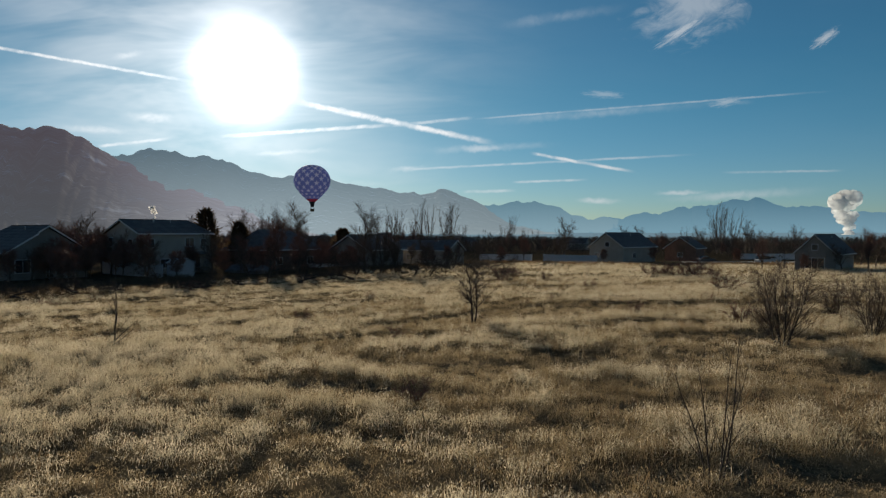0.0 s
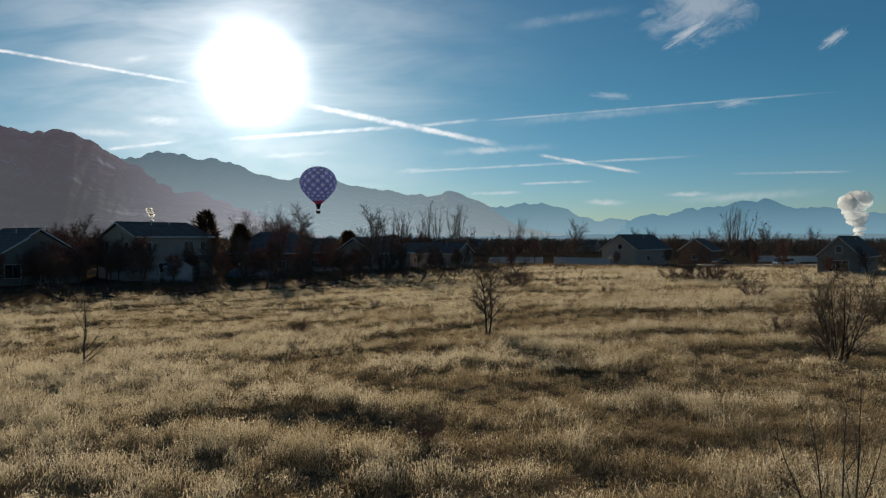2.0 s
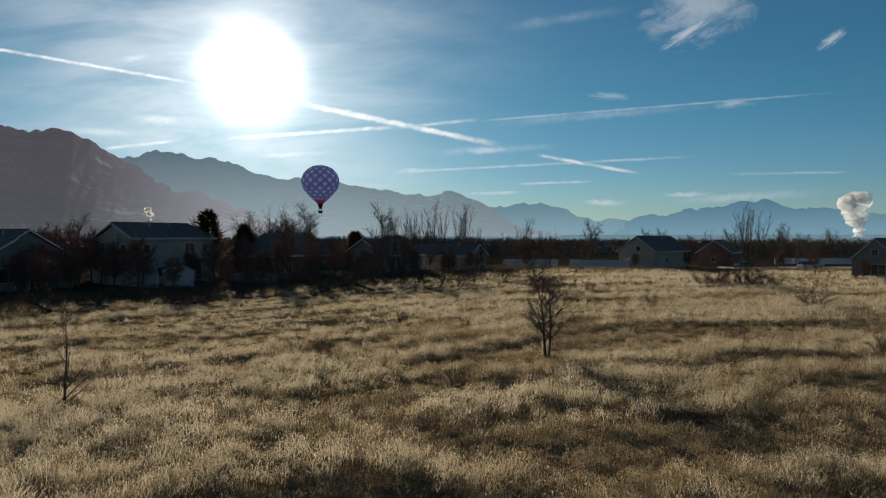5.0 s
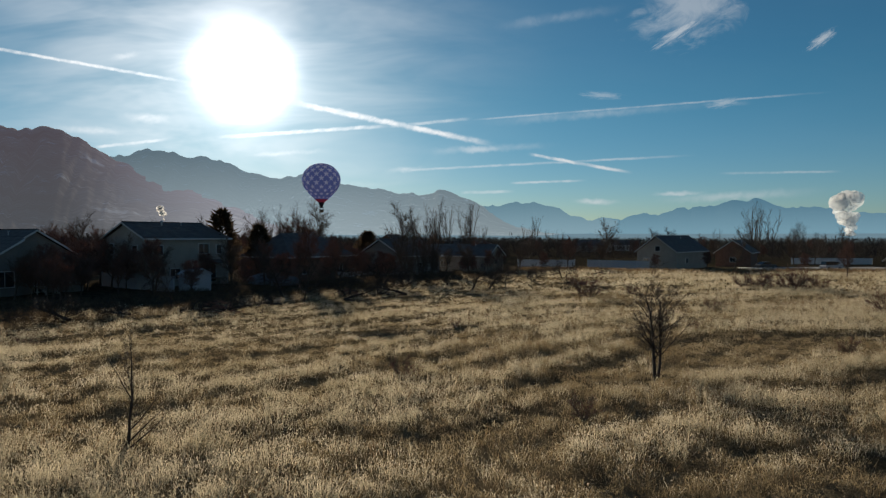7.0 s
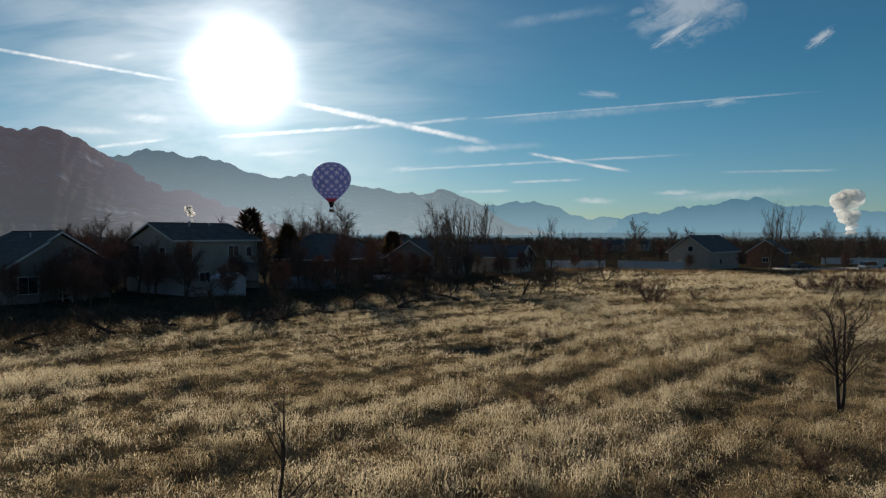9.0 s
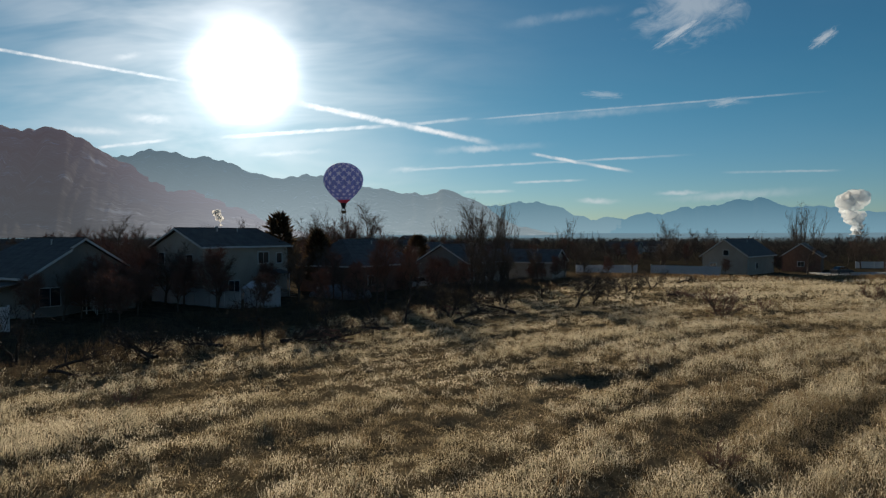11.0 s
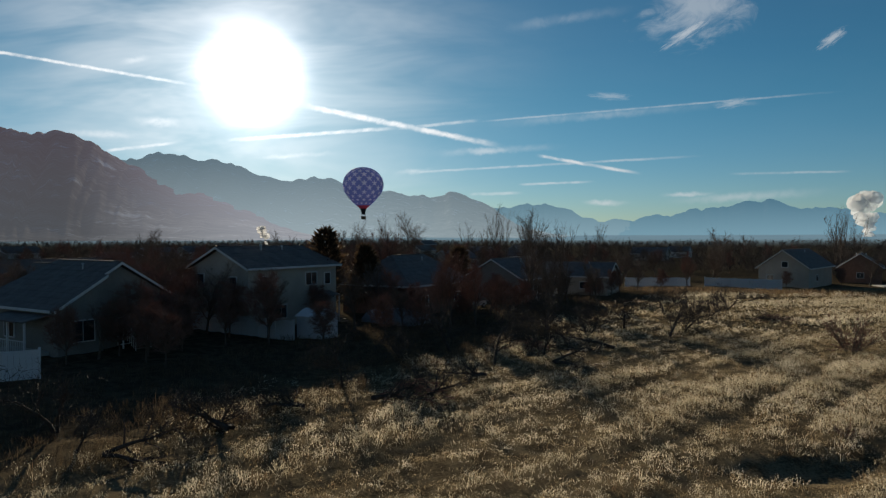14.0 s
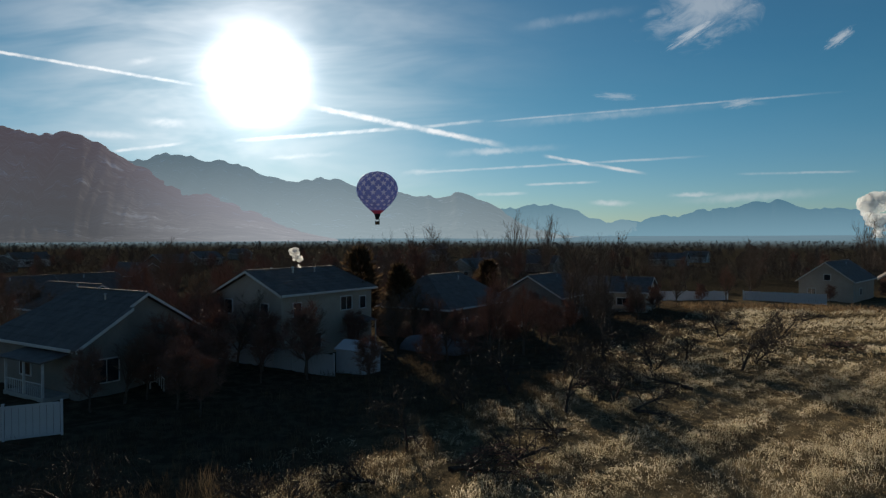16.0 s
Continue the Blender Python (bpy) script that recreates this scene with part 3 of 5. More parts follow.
H_NEAR = painted_haze("near_mountain", (0.05, 0.045, 0.04), (0.22, 0.20, 0.18), (0.135, 0.143, 0.158), (0.17, 0.145, 0.175), 0.43, 620, 0.8, 3.0)
H_MID = painted_haze("mid_mountain", (0.10, 0.10, 0.10), (0.18, 0.18, 0.18), (0.37, 0.46, 0.50), (0.185, 0.265, 0.32), 0.5, 520, 1.0, 0.35)
H_FAR = painted_haze("far_mountain", (0.10, 0.10, 0.10), (0.16, 0.16, 0.16), (0.235, 0.365, 0.43), (0.125, 0.24, 0.31), 0.88, 260, 0.3)
H_RIGHT = painted_haze("blue_mountain", (0.10, 0.10, 0.10), (0.16, 0.16, 0.16), (0.185, 0.33, 0.41), (0.075, 0.18, 0.26), 0.88, 280, 0.3)

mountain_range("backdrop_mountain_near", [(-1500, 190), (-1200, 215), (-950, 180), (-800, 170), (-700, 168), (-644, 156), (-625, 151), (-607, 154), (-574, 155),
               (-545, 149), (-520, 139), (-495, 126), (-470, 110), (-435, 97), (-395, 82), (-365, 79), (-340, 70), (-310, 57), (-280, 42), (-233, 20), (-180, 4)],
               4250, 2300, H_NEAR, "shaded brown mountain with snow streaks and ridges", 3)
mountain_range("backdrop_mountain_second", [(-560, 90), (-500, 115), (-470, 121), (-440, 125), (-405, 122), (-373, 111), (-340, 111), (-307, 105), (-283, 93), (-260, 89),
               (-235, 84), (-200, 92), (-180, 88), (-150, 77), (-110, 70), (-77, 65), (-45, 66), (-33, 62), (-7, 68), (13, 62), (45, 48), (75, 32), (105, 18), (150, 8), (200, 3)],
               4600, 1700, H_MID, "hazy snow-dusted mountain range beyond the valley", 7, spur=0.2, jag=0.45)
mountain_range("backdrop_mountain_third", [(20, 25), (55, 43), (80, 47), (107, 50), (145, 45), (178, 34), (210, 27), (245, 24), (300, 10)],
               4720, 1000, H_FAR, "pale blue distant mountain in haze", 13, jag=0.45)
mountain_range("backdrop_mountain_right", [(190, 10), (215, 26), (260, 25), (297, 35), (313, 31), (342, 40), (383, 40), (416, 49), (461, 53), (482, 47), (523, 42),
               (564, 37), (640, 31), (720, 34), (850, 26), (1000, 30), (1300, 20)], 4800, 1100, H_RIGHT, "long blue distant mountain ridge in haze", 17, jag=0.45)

# ---------------------------------------------------------------- houses


def window(parent, x, y, z, w, h, face, panes=1, name="window"):
    """A framed window on a wall; face is the turn of the wall's outward normal about z, 0 for -y."""
    m = Matrix.Translation((x, y, z)) @ Matrix.Rotation(radians(face), 4, "Z")
    bm = bmesh.new()
    t = 0.09
    for sx, sz, px, pz in ((w + 2 * t, t, 0, h / 2 + t / 2), (w + 2 * t, t, 0, -h / 2 - t / 2), (t, h, -w / 2 - t / 2, 0), (t, h, w / 2 + t / 2, 0)):
        block((sx, 0.10, sz), (px, 0, pz), 0.01, bm=bm)
    for k in range(1, panes):
        block((0.05, 0.08, h), (-w / 2 + w * k / panes, 0, 0), bm=bm)
    bm.transform(m)
    fr = part(name, bm, M_TRIM, parent, "white framed window")
    bm = block((w, 0.03, h), (0, -0.012, 0))
    bm.transform(m)
    part("pane", bm, M_GLASS, fr, "dark glass pane")
    return fr


def house(name, x, y, turn, W, L, eave, ridge, wall, roof, label, over=0.45, hip=0.0, hip0=0.0, base=None, group="houses beside the field", windows=(), vent=True):
    """A gabled house, ridge along its own y; thing > walls, roof slopes, fascias, windows, vent pipes."""
    z0 = gz(x, y) if base is None else base
    ob = thing(name, x, y, z0, turn, label, "house", group)
    e, r = eave - z0, ridge - z0
    k = (r - e) / (W / 2 + over)           # roof pitch
    wt = e + k * over                      # wall top under the slope
    bm = prism([(-W / 2, -0.4), (W / 2, -0.4), (W / 2, wt - 0.12), (0, r - 0.14), (-W / 2, wt - 0.12)], -L / 2, L / 2)
    for v in bm.verts:
        if abs(v.co.x) < 0.01 and v.co.z > e:
            if v.co.y > 0 and hip:
                v.co.y -= hip
            if v.co.y < 0 and hip0:
                v.co.y += hip0
    body = part("wall", bm, wall, ob)
    # lap siding: thin courses standing proud of the walls
    bm = bmesh.new()
    z = 0.5
    while z < wt - 0.35:
        for s in (-1, 1):
            block((0.02, L - 0.1, 0.035), (s * (W / 2 + 0.008), 0, z), bm=bm)
            block((W - 0.1, 0.02, 0.035), (0, s * (L / 2 + 0.008), z), bm=bm)
        z += 0.42
    tagged(part("siding", bm, wall, body), kind="stuff")
    ends = L / 2 + over
    for s in (-1, 1):
        a = (s * (W / 2 + over), e)
        b = (0, r)
        th = 0.14
        bm = prism([a, b, (0, r + th), (a[0] + s * 0.03, e + th * 0.9)], -ends, ends)
        for v in bm.verts:
            if abs(v.co.x) < 0.01:
                v.co.y += -hip if v.co.y > 0 else hip0
        slope = part("roof", bm, roof, ob)
        # shingle courses
        bm = bmesh.new()
        for q in range(1, 9):
            f = q / 9
            cx, cz = a[0] * (1 - f), e + (r - e) * f + th + 0.01
            block((0.10, 2 * ends - 0.06 - (hip + hip0) * f * 1.05, 0.025), (cx, (hip0 - hip) * f * 0.5, cz), turn=Matrix.Rotation(s * math.atan(k), 4, "Y"), bm=bm)
        tagged(part("shingles", bm, roof, slope), kind="stuff")
        bm = block((0.05, 2 * ends, 0.2), (a[0] + s * 0.06, 0, e + 0.04), 0.01)
        part("gutter", bm, M_TRIM, ob, "white gutter")
        for g in (-1, 1):
            if (hip and g > 0) or (hip0 and g < 0):
                continue
            bm = prism([(a[0], e - 0.1), (0, r - 0.1), (0, r + 0.1), (a[0], e + 0.1)], g * ends - 0.03, g * ends + 0.03)
            for v in bm.verts:
                v.co.y += g * 0.034
            part("rake_board", bm, M_TRIM, ob, "white rake board")
    for g, cut in ((1, hip), (-1, hip0)):
        if cut:
            bm = bmesh.new()
            x = W / 2 + over
            tri = [(-x, g * ends, e), (x, g * ends, e), (0, g * (ends - cut), r)]
            a = [bm.verts.new(p) for p in tri]
            b = [bm.verts.new((p[0], p[1] + g * 0.02, p[2] + 0.135)) for p in tri]
            bm.faces.new(a), bm.faces.new(list(reversed(b)))
            for i in range(3):
                bm.faces.new((a[i], a[(i + 1) % 3], b[(i + 1) % 3], b[i]))
            part("hip_roof", bm, roof, ob)
            part("gutter", block((2 * x, 0.05, 0.2), (0, g * (ends + 0.06), e + 0.04), 0.01), M_TRIM, ob, "white gutter")
    bm = block((0.22, 2 * ends - hip - hip0 - 0.1, 0.06), (0, (hip0 - hip) / 2, r + 0.16), 0.02)
    part("ridge_cap", bm, roof, ob)
    if vent:
        for vx, vy in ((W * 0.12, L * 0.1), (-W * 0.1, -L * 0.22)):
            zz = r - k * abs(vx)
            segs = [(np.array((vx, vy, zz - 0.1)), np.array((vx, vy, zz + 0.55)), 0.07, 0.07), (np.array((vx, vy, zz + 0.5)), np.array((vx, vy, zz + 0.6)), 0.12, 0.1)]
            v, f = tubes(segs, 8)
            mesh_part("vent_pipe", v, f, M_METAL, ob, "grey vent pipe")
    for side, pos, zc, w, h, panes in windows:
        if side == "front":
            window(ob, pos, -L / 2 - 0.045, zc, w, h, 0, panes)
        elif side == "right":
            window(ob, W / 2 + 0.045, pos, zc, w, h, 90, panes)
        elif side == "left":
            window(ob, -W / 2 - 0.045, pos, zc, w, h, -90, panes)
    return ob


def along(v):
    """The turn that lays a house's own y along a way."""
    return math.degrees(math.atan2(-v[0], v[1]))


T_U, T_V = along(U), along(V)

h2 = house("house", -42.2, 102.3, T_U, 8.0, 12.0, 5.6, 7.6, M_SIDING, M_ROOF, "two-storey cream house with dark shingle roof and white trim", 0.42, 1.4,
           windows=[("front", -2.6, 4.55, 0.9, 1.2, 1), ("front", 2.0, 4.4, 0.9, 1.1, 1), ("right", -4.2, 4.4, 0.9, 1.1, 1), ("right", 2.2, 4.5, 1.5, 1.2, 2),
                    ("right", 4.6, 4.4, 0.8, 1.1, 1), ("right", 3.2, 1.3, 1.7, 2.0, 2), ("right", -2.0, 1.5, 1.4, 1.2, 2)])


def house_extras(ob):
    """Side wing, back awning, stair and flue of the two-storey house."""
    bm = prism([(-7.6, -0.4), (-4.0, -0.4), (-4.0, 3.35), (-7.6, 2.45)], -4.6, 4.0)
    part("wing_wall", bm, M_SIDING, ob)
    bm = prism([(-8.1, 2.40), (-3.99, 3.48), (-3.99, 3.62), (-8.1, 2.54)], -5.1, 4.4)
    part("wing_roof", bm, M_ROOF, ob, "lean-to shingle roof")
    bm = block((0.05, 9.5, 0.18), (-8.14, -0.35, 2.45))
    part("wing_gutter", bm, M_TRIM, ob, "white gutter")
    bm = block((1.7, 3.2, 0.1), (4.9, 3.2, 2.9), 0.02, turn=Matrix.Rotation(radians(12), 4, "Y"))
    part("awning", bm, M_ROOF, ob, "dark patio awning")
    for yy in (1.75, 4.65):
        part("awning_post", block((0.1, 0.1, 2.7), (5.6, yy, 1.3), 0.01), M_TRIM, ob, "white post")
    bm = block((1.6, 3.2, 0.12), (4.8, 3.2, 0.75), 0.02)
    part("deck", bm, M_WOOD, ob, "low wooden deck")
    for k in range(4):
        part("stair_step", block((0.3, 1.1, 0.06), (5.8 + 0.28 * k, 4.2, 0.62 - 0.18 * k), 0.01), M_WOOD, ob, "wooden step")
    v, f = tubes([(np.array((0.9, -1.6, 1.9 + 4.6)), np.array((0.9, -1.6, 7.9)), 0.11, 0.11), (np.array((0.9, -1.6, 7.85)), np.array((0.9, -1.6, 8.0)), 0.16, 0.14)], 8)
    mesh_part("flue", v, f, M_METAL, ob, "grey furnace flue")


house_extras(h2)
h1 = house("house", -54.4, 89.1, T_V, 10.2, 11.5, 3.25, 6.6, M_SIDING_GREY, M_ROOF, "single-storey grey house with broad gable and white rake boards", 0.45, 3.2,
           windows=[("front", 3.1, 1.6, 0.9, 1.2, 1), ("front", 0.4, 1.2, 1.0, 2.0, 1), ("left", 0.5, 1.6, 1.4, 1.2, 2)])


def porch(ob):
    """Side porch with posts and rails."""
    deck = part("porch_deck", block((1.7, 5.2, 0.3), (-6.0, -2.6, 0.15), 0.03), M_CONCRETE, ob, "concrete porch slab")
    part("porch_roof", block((2.0, 5.6, 0.12), (-6.15, -2.6, 2.75), 0.02, turn=Matrix.Rotation(radians(-10), 4, "Y")), M_ROOF, ob)
    for y in (-5.0, -2.6, -0.2):
        part("porch_post", block((0.14, 0.14, 2.4), (-6.75, y, 1.45), 0.015), M_TRIM, ob, "white porch post")
    for y in (-3.8, -1.4):
        part("porch_rail", block((0.06, 2.2, 0.07), (-6.75, y, 1.15), 0.01), M_TRIM, ob, "white porch rail")
        for k in range(9):
            part("baluster", block((0.035, 0.035, 0.85), (-6.75, y - 1.0 + 0.25 * k, 0.72)), M_TRIM, ob)
    return deck


porch(h1)


def bay(ob):
    """Projecting front bay under its own run of the slope, with a stair and white rails beside it."""
    z0 = gz(-54.4, 89.1)
    e, r, half = 3.25 - z0, 6.6 - z0, 5.55
    k = (r - e) / half

    def top(x):
        return r - k * abs(x)
    y0, y1 = -6.35, -5.76
    part("bay_wall", prism([(-5.1, -0.4), (-1.7, -0.4), (-1.7, top(-1.7) - 0.14), (-5.1, top(-5.1) - 0.14)], y0, y1), M_SIDING_GREY, ob)
    part("bay_roof", prism([(-5.58, e - 0.02), (-1.5, top(-1.5) - 0.02), (-1.5, top(-1.5) + 0.12), (-5.6, e + 0.11)], y0 - 0.4, -6.24), M_ROOF, ob)
    part("rake_board", prism([(-5.58, e - 0.12), (-1.5, top(-1.5) - 0.12), (-1.5, top(-1.5) + 0.1), (-5.58, e + 0.1)], y0 - 0.46, y0 - 0.405), M_TRIM, ob, "white rake board")
    window(ob, -3.3, y0 - 0.045, 1.65, 1.7, 1.5, 0, 2)
    part("landing", block((2.0, 1.5, 0.14), (0.3, -6.55, 0.72), 0.02), M_WOOD, ob, "small wooden landing")
    for x in (-0.6, 1.2):
        part("landing_post", block((0.1, 0.1, 1.75), (x, -7.2, 0.75), 0.01), M_TRIM, ob, "white rail post")
    for n in range(4):
        part("stair_step", block((1.2, 0.3, 0.06), (0.3, -7.45 - 0.28 * n, 0.6 - 0.18 * n), 0.01), M_WOOD, ob, "wooden step")
    for x in (-0.35, 0.95):
        part("stair_rail", block((0.07, 1.5, 0.08), (x, -7.85, 1.12), 0.01, turn=Matrix.Rotation(radians(32), 4, "X")), M_TRIM, ob, "white stair rail")
        for n in range(5):
            part("baluster", block((0.04, 0.04, 0.8), (x, -7.35 - 0.26 * n, 0.98 - 0.165 * n)), M_TRIM, ob)


bay(h1)
house("house", -28.6, 116.2, T_U, 9.6, 13.0, 3.0, 6.3, M_BRICK, M_ROOF, "brown brick rambler under a broad dark roof", 0.45, 3.5, 3.5,
      windows=[("right", -3.5, 1.5, 1.3, 1.1, 2), ("right", 3.6, 1.5, 1.3, 1.1, 2)])
house("house", -14.6, 133.0, T_U, 9.0, 11.0, 2.6, 5.4, M_SIDING_GREY, M_ROOF, "grey rambler half hidden behind bare trees", 0.45, windows=[("right", 0, 1.4, 1.2, 1.0, 2)])
h5 = house("house", -3.2, 145.4, T_V + 6, 8.2, 13.0, 2.2, 4.3, M_SIDING, M_ROOF, "small white gabled house with a dark roof", 0.4,
           windows=[("front", 0.0, 1.4, 1.0, 1.0, 1), ("left", -3.0, 1.4, 1.6, 1.0, 2), ("left", 2.2, 1.4, 1.2, 1.0, 2)])
h6 = house("house", 43.4, 165.6, along((0.66, 0.75)), 8.6, 17.0, 2.5, 5.9, M_SIDING, M_ROOF, "cream gabled house with an attic window and dark roof", 0.45,
           windows=[("front", 0.3, 4.2, 1.0, 1.0, 1), ("front", -2.2, 1.6, 1.2, 1.1, 2), ("right", -3, 1.6, 1.3, 1.1, 2)])
h7 = house("house", 71.5, 128.6, along((0.66, 0.75)), 6.6, 15.0, 1.9, 5.5, M_SIDING_GREY, M_ROOF, "grey gabled house at the field's far side", 0.4,
           windows=[("front", 0.0, 4.3, 0.9, 1.0, 1), ("front", 0.0, 1.4, 3.0, 1.9, 3)])
house("house", 62.0, 176.0, T_U, 7.5, 11.0, 2.0, 4.9, M_BRICK, M_ROOF_BROWN, "low brown brick house among bare trees", 0.4, windows=[("front", 0, 1.6, 1.2, 1.0, 2)])


def town():
    """Far roofs among the trees."""
    rng = np.random.default_rng(77)
    for k in range(26):
        s, o = rng.uniform(-10, 330), rng.choice([62, 84, 118, 142, 178, 215, 260])
        x, y = at_lot(s, o + rng.uniform(-5, 5))
        e = gz(x, y)
        tall = rng.random() < 0.25 and o > 100
        house("house", x, y, T_U if rng.random() < 0.55 else T_V, rng.uniform(7.5, 9.5), rng.uniform(10, 14), e + (5.0 if tall else 2.7), e + (7.6 if tall else 5.3),
              (M_SIDING, M_SIDING_GREY, M_BRICK, M_SIDING_WHITE)[k % 4], (M_ROOF, M_ROOF_BROWN)[k % 2], "distant suburban house with a dark shingle roof", 0.45,
              group="houses of the far streets", windows=[("front", 1.5, 1.5, 1.2, 1.0, 2), ("right", -2, 1.5, 1.2, 1.0, 2), ("right", 2.5, 1.5, 1.2, 1.0, 2)])


town()


def shed(name, x, y, turn, W, L, h, top, wall, roof, label):
    ob = thing(name, x, y, gz(x, y), turn, label, "shed")
    part("wall", prism([(-W / 2, -0.2), (W / 2, -0.2), (W / 2, h), (0, top), (-W / 2, h)], -L / 2, L / 2), wall, ob)
    for s in (-1, 1):
        bm = prism([(s * (W / 2 + 0.12), h - 0.06), (0, top + 0.01), (0, top + 0.09), (s * (W / 2 + 0.12), h + 0.03)], -L / 2 - 0.15, L / 2 + 0.15)
        part("roof", bm, roof, ob)
    bm = block((W * 0.42, 0.04, h * 0.86), (0, -L / 2 - 0.025, h * 0.43), 0.01)
    door = part("door", bm, wall, ob, "plain shed door")
    part("handle", block((0.03, 0.05, 0.12), (W * 0.16, -L / 2 - 0.065, h * 0.45), 0.008), M_METAL, door, "small metal handle")
    return ob


shed("garden_shed", -35.0, 91.6, T_V, 2.3, 2.6, 1.9, 2.45, M_VINYL, M_VINYL, "white vinyl garden shed with gabled roof")


def tarp_cover(x, y, turn):
    """A long low cover over frames."""
    bm = bmesh.new()
    rows = 9
    ring = []
    for i in range(rows):
        t = i / (rows - 1)
        yy, hgt = -3.2 + 6.4 * t, 1.15 + 0.35 * math.sin(math.pi * t)
        ring.append([bm.verts.new((1.7 * math.cos(a), yy + 0.06 * math.sin(5 * a), max(0, hgt * math.sin(a)) + 0.03 * math.sin(9 * a + i))) for a in np.linspace(0, math.pi, 11)])
    for i in range(rows - 1):
        for j in range(10):
            bm.faces.new((ring[i][j], ring[i + 1][j], ring[i + 1][j + 1], ring[i][j + 1]))
    bm.faces.new(ring[0]), bm.faces.new(list(reversed(ring[-1])))
    ob = part("covered_trailer", bm, M_TARP, None, "", True)
    ob.matrix_basis = pose(x, y, gz(x, y), 0, 0, turn)
    tagged(ob, "grey tarpaulin-covered trailer parked in a yard", "trailer")


tarp_cover(-29.0, 102.5, T_V)


def vinyl_fence(name, a, b, high, label, panel=2.4):
    """A solid white privacy fence: posts with caps, boards in panels, rails."""
    a, b = Vector((*a, 0)), Vector((*b, 0))
    size = (b - a).length
    turn = math.degrees(math.atan2((b - a).y, (b - a).x))
    z = gz(a.x, a.y) - 0.05
    ob = thing(name, a.x, a.y, z, turn, label, "fence")
    n = max(1, round(size / panel))
    w = size / n
    drop = gz(b.x, b.y) - gz(a.x, a.y)
    for i in range(n + 1):
        p = part("post", block((0.13, 0.13, high + 0.3), (i * w, 0, (high + 0.3) / 2 - 0.2 + drop * i / n), 0.01), M_VINYL, ob)
        part("post_cap", block((0.17, 0.17, 0.06), (i * w, 0, high + 0.12 + drop * i / n), 0.02), M_VINYL, p)
    for i in range(n):
        z0 = drop * (i + 0.5) / n
        k = 8
        bw = (w - 0.15) / k
        for j in range(k):
            at = (i * w + 0.075 + bw * (j + 0.5), 0, high / 2 + 0.02 + z0)
            if i == 0 and j == 0:
                nb = part("board", block((bw - 0.012, 0.03, high - 0.22)), M_VINYL, ob)
                nb.location, plank = at, nb.data
            else:
                nb = new("board", plank)
                nb.parent, nb.location = ob, at
        for zz in (0.1, high - 0.05):
            part("rail", block((w - 0.14, 0.06, 0.13), (i * w + w / 2, 0, zz + z0), 0.008), M_VINYL, ob)
    return ob


vinyl_fence("vinyl_fence", (-47.8, 96.6), (-36.6, 89.6), 1.7, "white vinyl privacy fence behind the two-storey house")
vinyl_fence("vinyl_fence", (-53.2, 71.2), (-48.5, 73.8), 1.8, "white vinyl fence corner at the lot line")
vinyl_fence("vinyl_fence", (23.2, 158.6), (34.0, 151.8), 1.75, "white vinyl privacy fence beside the cream house")
vinyl_fence("vinyl_fence", (8.5, 158.0), (20.5, 158.6), 1.7, "white vinyl fence along a back yard")
vinyl_fence("vinyl_fence", (82.0, 190.0), (104.0, 192.0), 1.6, "long white vinyl fence along a far lot")


# ---------------------------------------------------------------- parked cars
M_CAR_WHITE = surface("white_car_paint", (0.42, 0.43, 0.44), (0.50, 0.50, 0.51), 1, 8, 0.3, 0, spec=0.5)
M_CAR_DARK = surface("dark_car_paint", (0.03, 0.035, 0.045), (0.05, 0.055, 0.065), 1, 8, 0.3, 0, spec=0.5)
M_TYRE = surface("black_rubber", (0.012, 0.012, 0.012), (0.025, 0.025, 0.025), 4, 20, 0.85, 0.2)


def car(x, y, turn, paint, label, van=False):
    ob = thing("car", x, y, gz(x, y) + 0.02, turn, label, "car", "parked cars")
    low = [(-2.2, 0.35), (2.2, 0.35), (2.25, 0.6), (2.1, 0.85), (1.2, 0.98), (-2.1, 1.0), (-2.25, 0.7)]
    bm = prism(low, -0.85, 0.85)
    bmesh.ops.bevel(bm, geom=list(bm.edges), offset=0.05, segments=2, affect="EDGES")
    body = part("body", bm, paint, ob, smooth=False)
    top = 1.75 if van else 1.45
    bm = prism([(-2.05 if van else -1.75, 0.98), (1.15, 0.98), (0.45, top), (-1.9 if van else -1.0, top)], -0.72, 0.72)
    bmesh.ops.bevel(bm, geom=list(bm.edges), offset=0.05, segments=2, affect="EDGES")
    cab = part("cabin", bm, M_GLASS, body, "dark car windows")
    part("roof_panel", block((1.2, 1.3, 0.05), (-0.3 if not van else -0.7, 0, top + 0.01), 0.02), paint, body)
    for wx in (-1.4, 1.4):
        for wy in (-0.82, 0.82):
            v, f = tubes([(np.array((wx, wy - 0.1, 0.32)), np.array((wx, wy + 0.1, 0.32)), 0.32, 0.32)], 14)
            k = len(v)
            f = f + [tuple(range(14)), tuple(range(14, 28))]
            wheel = mesh_part("wheel", v, f, M_TYRE, ob)
            v, f = tubes([(np.array((wx, wy - 0.11, 0.32)), np.array((wx, wy + 0.11, 0.32)), 0.19, 0.19)], 10)
            mesh_part("rim", v, f + [tuple(range(10)), tuple(range(10, 20))], M_METAL, wheel, "grey wheel rim")
    return cab


car(79.5, 166.5, 8, M_CAR_WHITE, "white parked car beside a back lot")
car(-20.8, 117.0, LOT, M_CAR_WHITE, "white car parked beside the brick rambler")
car(61.5, 160.5, 20, M_CAR_DARK, "dark parked car beside the cream house")
car(74.0, 158.0, 15, M_CAR_WHITE, "white van parked on a gravel drive", True)

# ---------------------------------------------------------------- balloon


